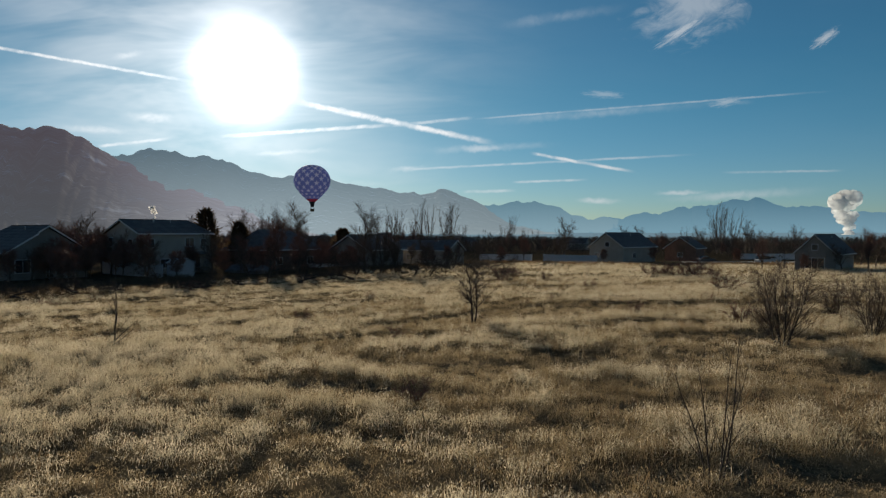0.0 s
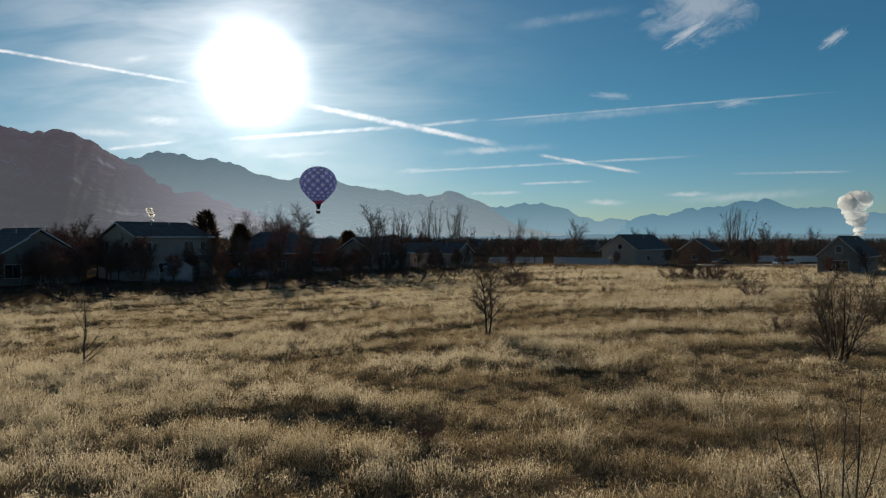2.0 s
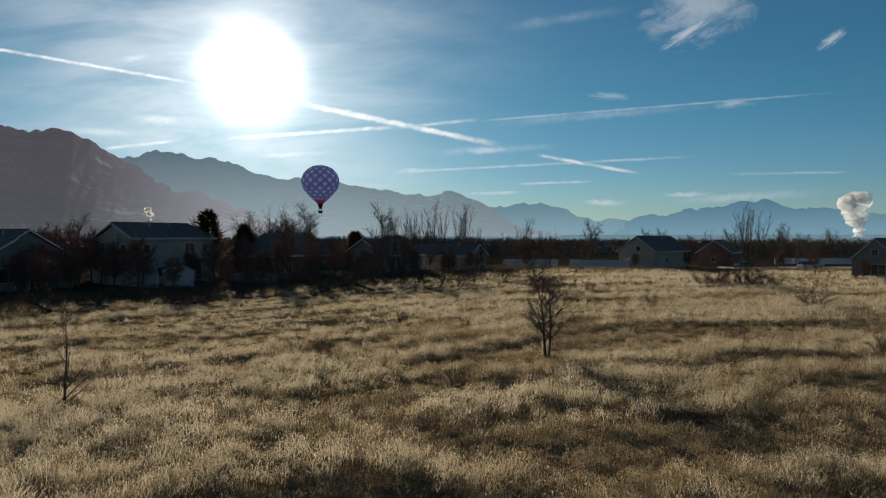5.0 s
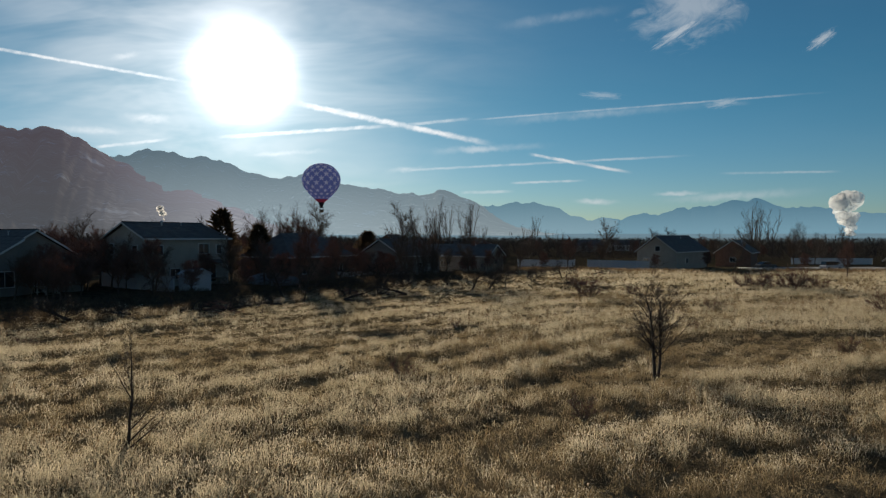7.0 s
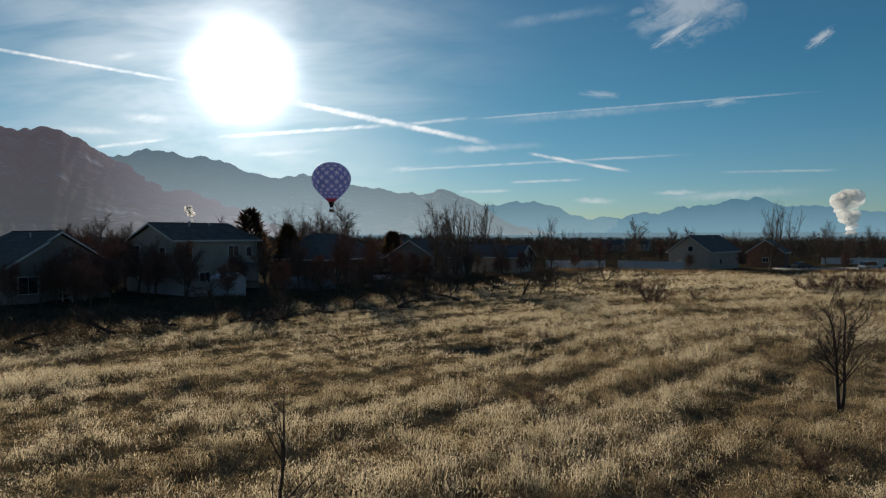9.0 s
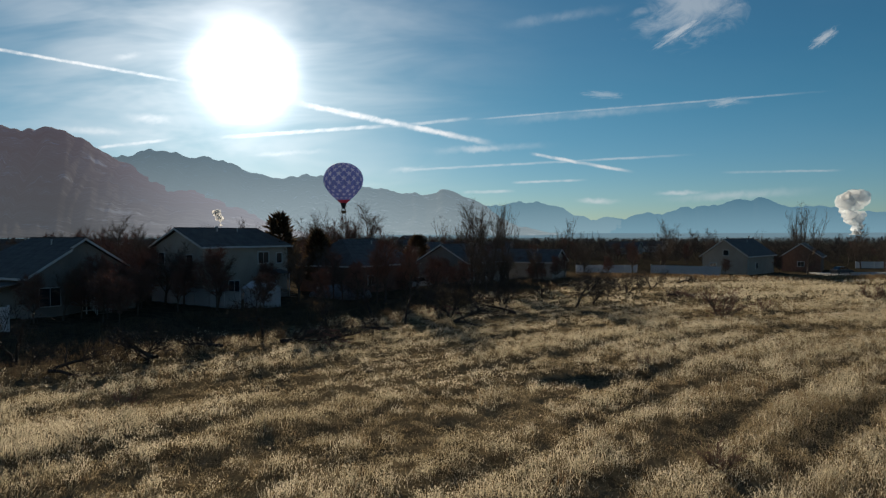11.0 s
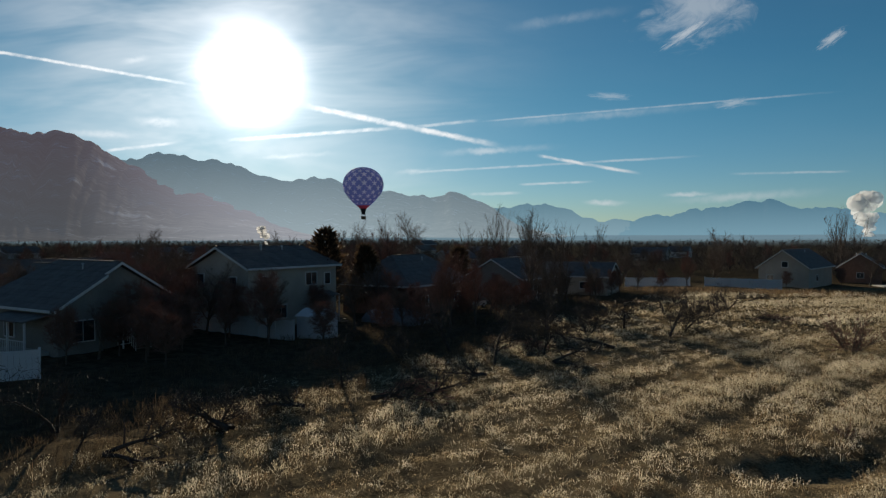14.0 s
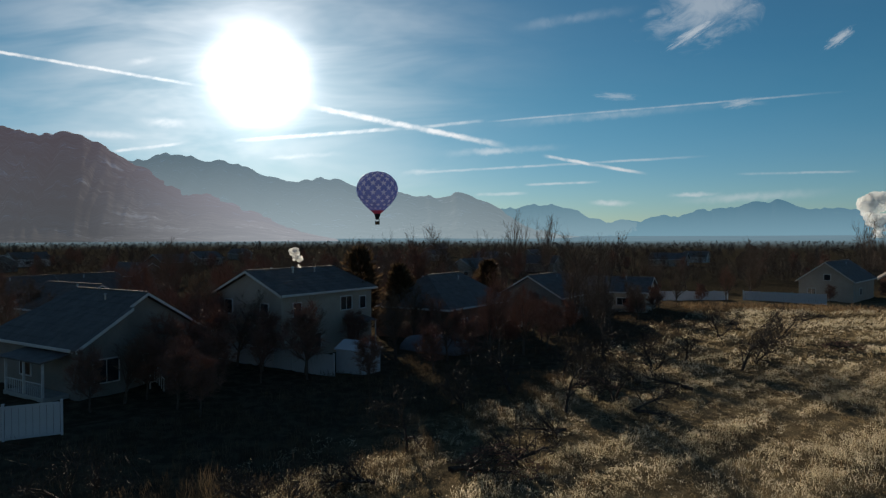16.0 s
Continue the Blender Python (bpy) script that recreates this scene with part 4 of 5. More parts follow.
def balloon(x, y, z):
    """Hot air balloon; z is the basket's floor."""
    R, H = 7.9, 16.2
    ob = thing("hot_air_balloon", x, y, z, 25, "blue hot air balloon with white stars and a red band below", "balloon")
    prof = []
    for i in range(41):
        t = i / 40                     # 0 at the mouth, 1 at the crown
        r = 0.16 + 0.84 * math.sin(t / 0.57 * math.pi / 2) if t < 0.57 else math.sqrt(max(0.0, 1 - ((t - 0.57) / 0.43) ** 2))
        prof.append((R * r, 4.2 + H * t))
    gores = 24

    def point(i, a):
        r, zz = prof[i]
        g = abs(math.sin(a * gores / 2))
        r = r * (0.985 + 0.02 * g)
        return r * math.cos(a), r * math.sin(a), zz

    def zone(name, i0, i1, mat, label, pick=None):
        bm = bmesh.new()
        per = 6
        n = gores * per
        ring = [[bm.verts.new(point(i, 2 * math.pi * j / n)) for j in range(n)] for i in range(i0, i1 + 1)]
        for i in range(len(ring) - 1):
            for j in range(n):
                if pick is None or (j // per) % 2 == pick:
                    bm.faces.new((ring[i][j], ring[i][(j + 1) % n], ring[i + 1][(j + 1) % n], ring[i + 1][j]))
        bmesh.ops.delete(bm, geom=[v for v in bm.verts if not v.link_faces], context="VERTS")
        return part(name, bm, mat, ob, label, True)
    blue = surface("blue_balloon_cloth", (0.23, 0.28, 0.57), (0.27, 0.32, 0.63), 0.2, 2, 0.6, 0.05, 0, 0.7)
    red = surface("red_balloon_cloth", (0.50, 0.06, 0.09), (0.58, 0.08, 0.11), 0.2, 2, 0.6, 0.05, 0, 0.7)
    white = surface("white_balloon_cloth", (0.78, 0.78, 0.82), (0.85, 0.85, 0.88), 0.2, 2, 0.6, 0.05, 0, 0.7)
    dark = surface("dark_skirt_cloth", (0.02, 0.02, 0.025), (0.04, 0.04, 0.045), 0.5, 3, 0.7, 0.05)
    zone("red_band", 0, 3, red, "red cloth band above the skirt")
    bm = bmesh.new()
    ring = [[bm.verts.new((rr * math.cos(2 * math.pi * j / 48), rr * math.sin(2 * math.pi * j / 48), zz)) for j in range(48)] for rr, zz in ((0.55, 1.9), (0.75, 2.6), (0.16 * R, 4.2))]
    for lo, hi in zip(ring, ring[1:]):
        for j in range(48):
            bm.faces.new((lo[j], lo[(j + 1) % 48], hi[(j + 1) % 48], hi[j]))
    part("skirt", bm, dark, ob, "dark cloth skirt", True)
    # five-pointed star panels let into the blue cloth in staggered rows
    steps, per = 120, 10
    n = gores * per

    def at(q, a):
        t = 3 + 37 * q
        i = min(int(t), 39)
        p0, p1 = Vector(point(i, a)), Vector(point(i + 1, a))
        return p0.lerp(p1, t - i)
    length = [0.0]
    for q in range(steps):
        length.append(length[-1] + (at((q + 1) / steps, 0) - at(q / steps, 0)).length)
    centres = []
    ring = 12
    for k in range(11):
        q = 0.05 + 0.084 * k
        arc = length[-1] * q
        rad = at(q, 0).xy.length
        size = 0.148 * rad + 0.1
        centres.append((arc, rad, size, 0.5 if k % 2 else 0.0))

    def star_at(arc, a, rad):
        """The star, as (row, gore), that covers a place of the cloth."""
        for k, (c, _, size, shift) in enumerate(centres):
            dy = arc - c
            if abs(dy) < size:
                g = round(a / (2 * math.pi) * ring - shift)
                dx = (a - 2 * math.pi * (g + shift) / ring) * rad
                r, w = math.hypot(dx, dy), (math.atan2(dx, dy) % (2 * math.pi / 5)) - math.pi / 5
                edge = size * (0.42 + 0.58 * (abs(w) / (math.pi / 5)) ** 1.6)
                if r < edge:
                    return k, g % ring
        return None
    cloth, panels = bmesh.new(), {}
    grid = [[at(q / steps, 2 * math.pi * j / n) for j in range(n)] for q in range(steps + 1)]
    body = [[cloth.verts.new(p) for p in row] for row in grid]
    for q in range(steps):
        rad = (grid[q][0].xy.length + grid[q + 1][0].xy.length) / 2
        for j in range(n):
            hit = star_at((length[q] + length[q + 1]) / 2, 2 * math.pi * (j + 0.5) / n, rad)
            j2 = (j + 1) % n
            if hit is None:
                if grid[q][0].xy.length + grid[q + 1][0].xy.length > 0.02:
                    cloth.faces.new((body[q][j], body[q][j2], body[q + 1][j2], body[q + 1][j]))
            else:
                panels.setdefault(hit, []).append((grid[q][j], grid[q][j2], grid[q + 1][j2], grid[q + 1][j]))
    bmesh.ops.delete(cloth, geom=[v for v in cloth.verts if not v.link_faces], context="VERTS")
    upper = part("envelope", cloth, blue, ob, "blue cloth envelope", True)
    for quads in panels.values():
        vs, fs = [], []
        for quad in quads:
            fs.append(tuple(range(len(vs), len(vs) + 4)))
            vs += [tuple(p) for p in quad]
        mesh_part("star", vs, fs, white, upper)
    wick = surface("wicker", (0.10, 0.065, 0.035), (0.17, 0.11, 0.06), 4, 25, 0.9, 0.5)
    bm = block((1.5, 1.5, 1.15), (0, 0, 0.6), 0.15)
    basket = part("basket", bm, wick, ob, "brown wicker basket")
    part("rim", block((1.62, 1.62, 0.12), (0, 0, 1.17), 0.05), dark, basket, "padded leather rim")
    segs = []
    for a in (45, 135, 225, 315):
        c, s = math.cos(radians(a)), math.sin(radians(a))
        segs.append((np.array((1.0 * c, 1.0 * s, 1.1)), np.array((0.8 * c, 0.8 * s, 2.4)), 0.05, 0.05))
        segs.append((np.array((0.8 * c, 0.8 * s, 2.4)), np.array((1.1 * c, 1.1 * s, 4.1)), 0.03, 0.03))
    v, f = tubes(segs, 5)
    mesh_part("uprights", v, f, dark, ob, "dark uprights and cables")
    part("burner", block((0.9, 0.5, 0.3), (0, 0, 2.45), 0.05), M_METAL, ob, "metal burner")


balloon(-57.0, 300.0, 15.6)

# ---------------------------------------------------------------- steam


def steam(name, base, column, label, seed, lumps, wobble):
    """A billow: many knobbly puffs merged along a rising column of (height, radius, drift)."""
    rng = np.random.default_rng(seed)
    bm = bmesh.new()
    hs, rs, ds = [c[0] for c in column], [c[1] for c in column], [c[2] for c in column]
    for _ in range(lumps):
        h = rng.uniform(hs[0], hs[-1])
        r, d = np.interp(h, hs, rs), np.interp(h, hs, ds)
        a, q = rng.uniform(0, 2 * math.pi), math.sqrt(rng.random()) * 0.75
        s = r * rng.uniform(0.3, 0.6)
        m = Matrix.Translation((d + r * q * math.cos(a), r * q * math.sin(a), h)) @ Matrix.Diagonal((s, s, s * 0.9, 1))
        bmesh.ops.create_icosphere(bm, subdivisions=3, radius=1.0, matrix=m)
    top = hs[-1]
    for v in bm.verts:
        p = v.co / (top * 0.05)
        v.co += Vector((noise.noise(p), noise.noise(p + Vector((7, 3, 1))), noise.noise(p + Vector((2, 9, 5))))) * top * wobble
        w = v.co / (top * 0.018)
        v.co += Vector((noise.noise(w), noise.noise(w + Vector((4, 8, 2))), noise.noise(w + Vector((6, 1, 9))))) * top * wobble * 0.45
    ob = part(name, bm, M_STEAM, None, "", True)
    ob.matrix_basis = Matrix.Translation(base)
    tagged(ob, label, "steam", kind="stuff")


steam("steam_plume", (1518, 2590, -4), [(0, 27, 12), (40, 30, 10), (75, 36, 2), (105, 42, -12), (130, 53, -14), (150, 50, 4), (166, 34, 8)], "white steam plume rising from a distant plant", 4, 40, 0.028)
steam("chimney_steam", (-41.2, 98.6, 7.9), [(0, 0.14, 0.02), (0.4, 0.3, -0.1), (0.9, 0.5, -0.3), (1.4, 0.6, -0.45), (1.9, 0.35, -0.7)], "sunlit white steam above the house flue", 5, 18, 0.05)

# ---------------------------------------------------------------- field trees and shrubs
twin = bare_tree("sapling", 5, 4.9, SAPLING, "slender two-stemmed bare sapling in dry grass", "tree", M_BARK_DARK, M_BARK, stems=2, splay=4, radius=0.085)
put(twin, 2.0, 45.1, 0, 0.97)
put(bare_tree("sapling", 12, 5.0, dict(SAPLING, kids=(10, 4, 3), ratio=0.42, spread=48, bare=0.12), "thin bare sapling leaning over dry grass", "tree", M_BARK_DARK, M_BARK, stems=1, radius=0.07), -16.45, 34.1, 20, 0.9)
vase = bare_tree("bare_shrub", 21, 4.9, SHRUB, "large many-stemmed bare shrub in dry grass", "shrub", M_BARK_DARK, stems=9, splay=21, radius=0.044)
put(vase, 18.3, 37.1, 0)
put_copy(vase, 27.9, 48.8, 70, 0.6, "many-stemmed bare shrub on the open field")
put_copy(vase, 26.0, 41.5, 190, 0.8, "bare shrub with arching stems in dry grass")
whip = bare_tree("whip_sapling", 33, 4.4, WHIP, "thin bare whip-like sapling close by", "tree", M_BARK_DARK, M_BARK, stems=5, splay=17, radius=0.03)
put(whip, 6.3, 15.8, 0, 0.92)
low = bare_tree("bare_shrub", 41, 2.8, dict(SHRUB, kids=(8, 5, 7), sliver=0.018), "low bare shrub in dry grass", "shrub", stems=9, splay=32, radius=0.04, twig=M_TWIG_RED)
put(low, 7.6, 85.8, 0, 1.15)
for x, y, s, a in ((29.3, 71.3, 0.9, 40), (20.0, 46.3, 0.6, 80), (30.4, 100.8, 0.85, 10), (31.8, 100.0, 0.95, 130), (33.4, 99.6, 0.9, 60), (35.2, 98.4, 1.25, 220), (36.6, 98.9, 1.0, 20), (39.0, 99.0, 0.85, 300), (15.9, 73.9, 0.5, 30), (13.4, 90.5, 0.5, 77),
                   (-2.6, 38.4, 0.32, 10), (-9.2, 45.0, 0.38, 50), (14.6, 52.0, 0.4, 120), (-1.0, 23.5, 0.36, 200), (-6.5, 62.0, 0.3, 15), (24.0, 62.0, 0.35, 99), (-30.0, 52.0, 0.35, 45), (9.5, 61.0, 0.3, 140)):
    put_copy(low, x, y, a, s)

# ---------------------------------------------------------------- the dead orchard row
orch = [bare_tree("orchard_tree", 50 + k, 3.9 + 0.3 * k, ORCHARD, "gnarled dark bare orchard tree at the field's edge", "tree", M_BARK_DARK, M_BARK_DARK, stems=1 + k % 2, splay=20, radius=0.13,
                  group="old orchard row") for k in range(4)]
first = True
for k, (x, y, s) in enumerate(((-4.1, 93.4, 1.0), (-1.8, 96.1, 0.9), (0.4, 98.5, 0.8), (10.3, 116.7, 0.8), (-6.7, 98.8, 0.95), (-16.7, 82.9, 0.9), (-20.5, 79.7, 1.1), (-11.9, 91.9, 0.85), (-23.5, 84.0, 1.1), (-26.8, 79.4, 0.8),
                               (-29.8, 71.6, 0.95), (-33.6, 62.5, 0.6), (-38.5, 59.5, 0.5), (4.6, 107.0, 0.8), (7.5, 111.5, 0.75), (-14.5, 96.5, 1.0), (-9.5, 103.5, 0.9), (-41.0, 62.5, 0.9), (-19.0, 90.0, 1.0), (1.0, 112.0, 0.9))):
    if k < 4:
        put(orch[k], x, y, 37 * k, s)
    else:
        put_copy(orch[k % 4], x, y, 61 * k, s)


def fallen(seed, size, x, y, turn, label):
    """A fallen orchard limb or brush heap, lying in the grass."""
    rng = np.random.default_rng(seed)
    out = [[], [], [], []]
    plan = dict(kids=(9, 5, 6), ratio=0.5, spread=55, wander=0.16, lift=0.03, bare=0.25, thin=0.014, sliver=0.016)
    for k in range(2):
        a = rng.uniform(-0.5, 0.5)
        grow(out, rng, np.array([0.0, 0.25 * k, 0.35]), np.array([math.cos(a), math.sin(a), 0.12]), size, 0.13, 0, plan)
    ob = thing("fallen_branch", x, y, gz(x, y), turn, label, "fallen branch", "fallen orchard wood")
    v, f = tubes([x for lv in out[:2] for x in lv], 5)
    v = [(p[0], p[1], max(p[2], 0.0)) for p in v]
    mesh_part("limb", v, f, M_BARK_DARK, ob)
    crown([[(np.maximum(p, (-99, -99, 0.02)), np.maximum(q, (-99, -99, 0.02)), a, b) for p, q, a, b in lv] for lv in out[2:]], rng, plan, M_BARK_DARK, ob)
    return ob


fb = fallen(61, 3.4, -33.0, 62.0, 150, "dark fallen orchard limb lying in dry grass")
fc = fallen(62, 3.0, -27.5, 67.5, 30, "dark fallen branches heaped in dry grass")
for k, (x, y, a, s) in enumerate(((-11.0, 84.8, 170, 1.0), (-24.5, 68.6, 100, 0.9), (-16.5, 78.5, 20, 0.9), (-30.8, 66.3, 200, 0.8), (-36.8, 58.3, 15, 0.8), (-21.5, 74.5, 240, 0.8), (16.7, 125.0, 0, 0.9), (10.6, 104.3, 180, 0.7), (-14.0, 87.0, 90, 0.8),
                                  (-44.0, 56.5, 40, 0.9), (5.5, 117.5, 60, 0.8))):
    c = put_copy((fb, fc)[k % 2], x, y, a, s)


def brush_pile(x, y, wide, high, seed, label):
    """A heap of cut stems and dead weeds."""
    rng = np.random.default_rng(seed)
    segs = []
    for _ in range(150):
        a, r = rng.uniform(0, 2 * math.pi), wide * math.sqrt(rng.random())
        top = high * (1 - (r / wide) ** 2) * rng.uniform(0.3, 1.0) + 0.04
        b, t = rng.uniform(0, 2 * math.pi), rng.uniform(-0.25, 0.35)
        c = np.array((r * math.cos(a), 0.7 * r * math.sin(a), top))
        d = np.array((math.cos(b) * math.cos(t), math.sin(b) * math.cos(t), math.sin(t))) * rng.uniform(0.4, 0.9)
        p, q = c - d / 2, c + d / 2
        p[2], q[2] = max(p[2], 0.02), max(q[2], 0.02)
        segs.append((p, q, rng.uniform(0.012, 0.04), 0.008))
    v, f = tubes(segs, 4)
    ob = mesh_part("brush_pile", v, f, M_TWIG_RED)
    ob.matrix_basis = pose(x, y, gz(x, y) + 0.05, 0, 0, seed * 37)
    tagged(ob, label, "brush pile", kind="stuff")


brush_pile(10.6, 104.3, 2.6, 0.9, 3, "russet heap of cut brush on the field")
brush_pile(-25.3, 68.8, 2.2, 1.1, 4, "dark heap of cut orchard brush at the field's edge")
brush_pile(-17.5, 86.0, 2.0, 0.8, 6, "dark heap of dead branches at the field's edge")

# ---------------------------------------------------------------- yard and street trees
street = [bare_tree("bare_tree", 70 + k, h, pl, lab, "tree", M_BARK, tw, radius=r, group="bare trees of the neighbourhood")
          for k, (h, pl, lab, tw, r) in enumerate((
              (7.5, STREET, "bare deciduous tree with spreading grey-brown twigs", M_TWIG, 0.16),
              (9.5, dict(STREET, spread=34, fine=1.3), "tall bare deciduous tree with fine twigs", M_TWIG, 0.19),
              (6.0, dict(YARD, spread=50), "small russet bare yard tree", M_TWIG_RED, 0.12),
              (8.5, dict(STREET, spread=30, fine=1.2), "upright bare tree with reddish twigs", M_TWIG_RED, 0.15)))]
poplar = [bare_tree("poplar", 80 + k, h, POPLAR, "tall narrow bare poplar against the sky", "tree", M_BARK, M_TWIG, stems=5, splay=9, radius=0.10, group="bare poplars") for k, h in enumerate((14.0, 12.0))]
put(street[0], -45.4, 93.8, 10, 0.75), put(street[1], -13.5, 118.0, 0, 1.0), put(street[2], -38.5, 88.9, 40, 1.12), put(street[3], -33.0, 138.0, 0, 1.2)
put(poplar[0], -8.4, 258.0, 0, 1.3), put(poplar[1], 25.5, 259.0, 0, 1.05)
for x, y, s, k in ((-5.0, 262.0, 1.15, 0), (1.5, 255.0, 1.4, 1), (3.5, 263.0, 1.2, 0), (-10.6, 121.0, 0.72, 0), (-8.8, 124.0, 0.8, 1), (-12.4, 123.5, 0.66, 0), (102.0, 256.0, 1.25, 0), (105.0, 259.0, 1.35, 1), (108.0, 255.0, 1.1, 0), (-38.5, 138.0, 0.72, 1), (-36.0, 140.0, 0.78, 0), (-34.5, 137.0, 0.66, 1), (-32.5, 139.0, 0.8, 0), (-18.0, 256.0, 0.9, 0), (-15.5, 259.0, 0.8, 1), (73.0, 262.0, 0.62, 1), (92.0, 262.0, 0.66, 0), (35.0, 258.0, 0.6, 0), (-62.0, 262.0, 0.85, 1), (-55.0, 259.0, 0.75, 0), (8.0, 262.0, 0.8, 1), (22.5, 262.0, 0.7, 0), (31.0, 262.0, 0.7, 1), (-12.0, 266.0, 0.9, 1)):
    put_copy(poplar[k], x, y, 50 * k + x * 7, s)
# several dense trees between the houses are added to keep the yards in shade
for x, y, s, k in ((-47.0, 110.0, 0.72, 1), (-44.0, 113.0, 0.85, 0), (-40.5, 115.0, 0.75, 1), (-50.0, 107.5, 0.8, 0), (-31.5, 107.0, 0.85, 0), (-51.0, 97.5, 0.9, 0), (-52.5, 100.5, 1.05, 2), (-49.3, 94.6, 1.05, 2), (-54.0, 105.0, 0.6, 0), (-42.6, 91.3, 0.95, 2), (-47.8, 85.2, 1.0, 2), (-45.8, 89.2, 1.05, 2), (-48.6, 81.0, 0.65, 0), (63.5, 121.0, 0.6, 2), (69.5, 119.5, 0.7, 0), (78.0, 126.0, 0.9, 3), (83.0, 132.0, 0.9, 0), (59.0, 127.0, 0.7, 3), (-45.6, 82.2, 0.8, 2), (-49.5, 78.5, 0.75, 2), (-44.5, 79.3, 0.75, 2), (-46.8, 86.8, 0.85, 2), (-42.6, 78.0, 0.7, 2), (-47.6, 82.0, 0.8, 2), (-44.0, 84.4, 0.8, 2), (-52.2, 95.8, 1.2, 2), (-54.6, 98.0, 1.2, 2), (-32.5, 97.0, 0.85, 0), (-27.0, 101.0, 0.8, 2), (-22.0, 107.0, 0.8, 0), (-26.0, 94.5, 0.8, 2), (-29.0, 91.0, 0.75, 2), (-23.5, 97.5, 0.9, 3), (-18.5, 103.5, 0.9, 2), (-12.0, 108.0, 0.85, 0), (-33.5, 86.5, 0.7, 2), (-50.5, 104.0, 0.95, 2), (-47.5, 101.5, 0.9, 2), (-49.0, 98.5, 1.1, 2), (-36.5, 99.0, 0.8, 2), (-21.0, 100.5, 0.75, 3), (-15.0, 113.0, 0.75, 2), (-8.0, 123.0, 0.7, 0), (-2.0, 131.0, 0.6, 2),
                   (7.5, 146.0, 0.75, 0), (12.5, 150.0, 0.7, 2), (18.0, 153.0, 0.75, 3), (36.0, 154.5, 0.6, 2), (27.0, 165.0, 0.9, 0), (30.0, 172.0, 0.95, 1), (49.0, 160.0, 0.7, 2), (56.0, 163.0, 0.8, 0), (64.0, 150.0, 0.7, 2), (85.0, 140.0, 0.9, 0),
                   (-36.0, 140.0, 1.1, 3), (-30.0, 141.0, 1.1, 1), (-39.0, 136.0, 0.9, 3), (-45.0, 118.0, 0.7, 3), (-52.0, 112.0, 0.7, 2), (-58.0, 101.0, 0.6, 0), (-66.0, 96.0, 0.6, 1), (-72.0, 104.0, 0.9, 2), (-63.0, 112.0, 0.9, 3)):
    put_copy(street[k], x, y, x * 13 % 360, s)


def conifer(x, y, h, wide, seed, label):
    rng = np.random.default_rng(seed)
    ob = thing("conifer", x, y, gz(x, y), 0, label, "tree")
    v, f = tubes([(np.array((0, 0, -0.2)), np.array((0, 0, h * 0.97)), 0.2, 0.03)], 7)
    mesh_part("trunk", v, f, M_BARK, ob)
    pts = []
    for _ in range(1300):
        t = rng.random() ** 0.8
        z = h * (0.1 + 0.9 * t)
        a0 = rng.uniform(0, 2 * math.pi)
        r = wide * (1 - t) ** 0.4 * rng.uniform(0.5, 1.15) * (0.82 + 0.25 * math.sin(2.3 * z + 1.7 * a0) * math.sin(a0 * 3 + z)) + 0.12
        a = a0
        tip = np.array((r * math.cos(a), r * math.sin(a), z + 0.25 * r + rng.uniform(0, 0.35)))
        root = np.array((0.25 * r * math.cos(a), 0.25 * r * math.sin(a), z))
        for _ in range(5):
            c = root + (tip - root) * rng.uniform(0.35, 1)
            side = rng.normal(0, 1, 3)
            side /= np.linalg.norm(side)
            e = c + (tip - root) / (np.linalg.norm(tip - root) + 1e-6) * 0.45 + np.array((0, 0, 0.12))
            pts.append((c + side * 0.10, c - side * 0.10, e))
    triangles("needles", np.array(pts), M_NEEDLE, ob, "dark green needles")


conifer(-37.0, 107.5, 9.3, 2.9, 90, "broad dark rusty conifer beside the two-storey house")
conifer(-33.4, 112.5, 7.4, 2.2, 91, "smaller dark conifer behind a roof")
conifer(-22.0, 150.0, 6.8, 2.9, 92, "dark spreading conifer among bare trees")


def neighbourhood():
    """Bare trees among and behind the houses."""
    rng = np.random.default_rng(101)
    made = 0
    while made < 205:
        y = 112 + 190 * rng.random() ** 1.25
        x = rng.uniform(-0.72 * y - 4, 0.72 * y + 10)
        if offset(x, y) < 36 and y < 172 + 0.05 * x:
            continue
        k = rng.choice([0, 1, 2, 3], p=[0.46, 0.14, 0.1, 0.3])
        put_copy(street[k], x, y, rng.uniform(0, 360), rng.uniform(0.6, 0.95))
        made += 1
    for _ in range(26):
        x, y = at_lot(rng.uniform(4, 78), rng.uniform(14, 26))
        put_copy(street[rng.choice([0, 2, 2, 3])], x, y, rng.uniform(0, 360), rng.uniform(0.5, 0.78))
    for s, o in ((2, 42), (6, 50), (-4, 52), (-12, 44), (-20, 50), (-28, 46), (12, 38), (-8, 60), (4, 64), (16, 48), (22, 44), (-16, 62), (-30, 62), (30, 46), (36, 40), (44, 42), (50, 36), (-36, 52),
                 (36, 33), (38, 36), (41, 34), (33, 37), (8, 24), (3, 33), (10, 33), (13, 30)):
        x, y = at_lot(s + rng.uniform(-1, 1), o + rng.uniform(-1, 1))
        put_copy(street[rng.choice([0, 1, 3])], x, y, rng.uniform(0, 360), rng.uniform(0.7, 0.95) * (0.66 if s < 20 and o < 52 else 1))


neighbourhood()


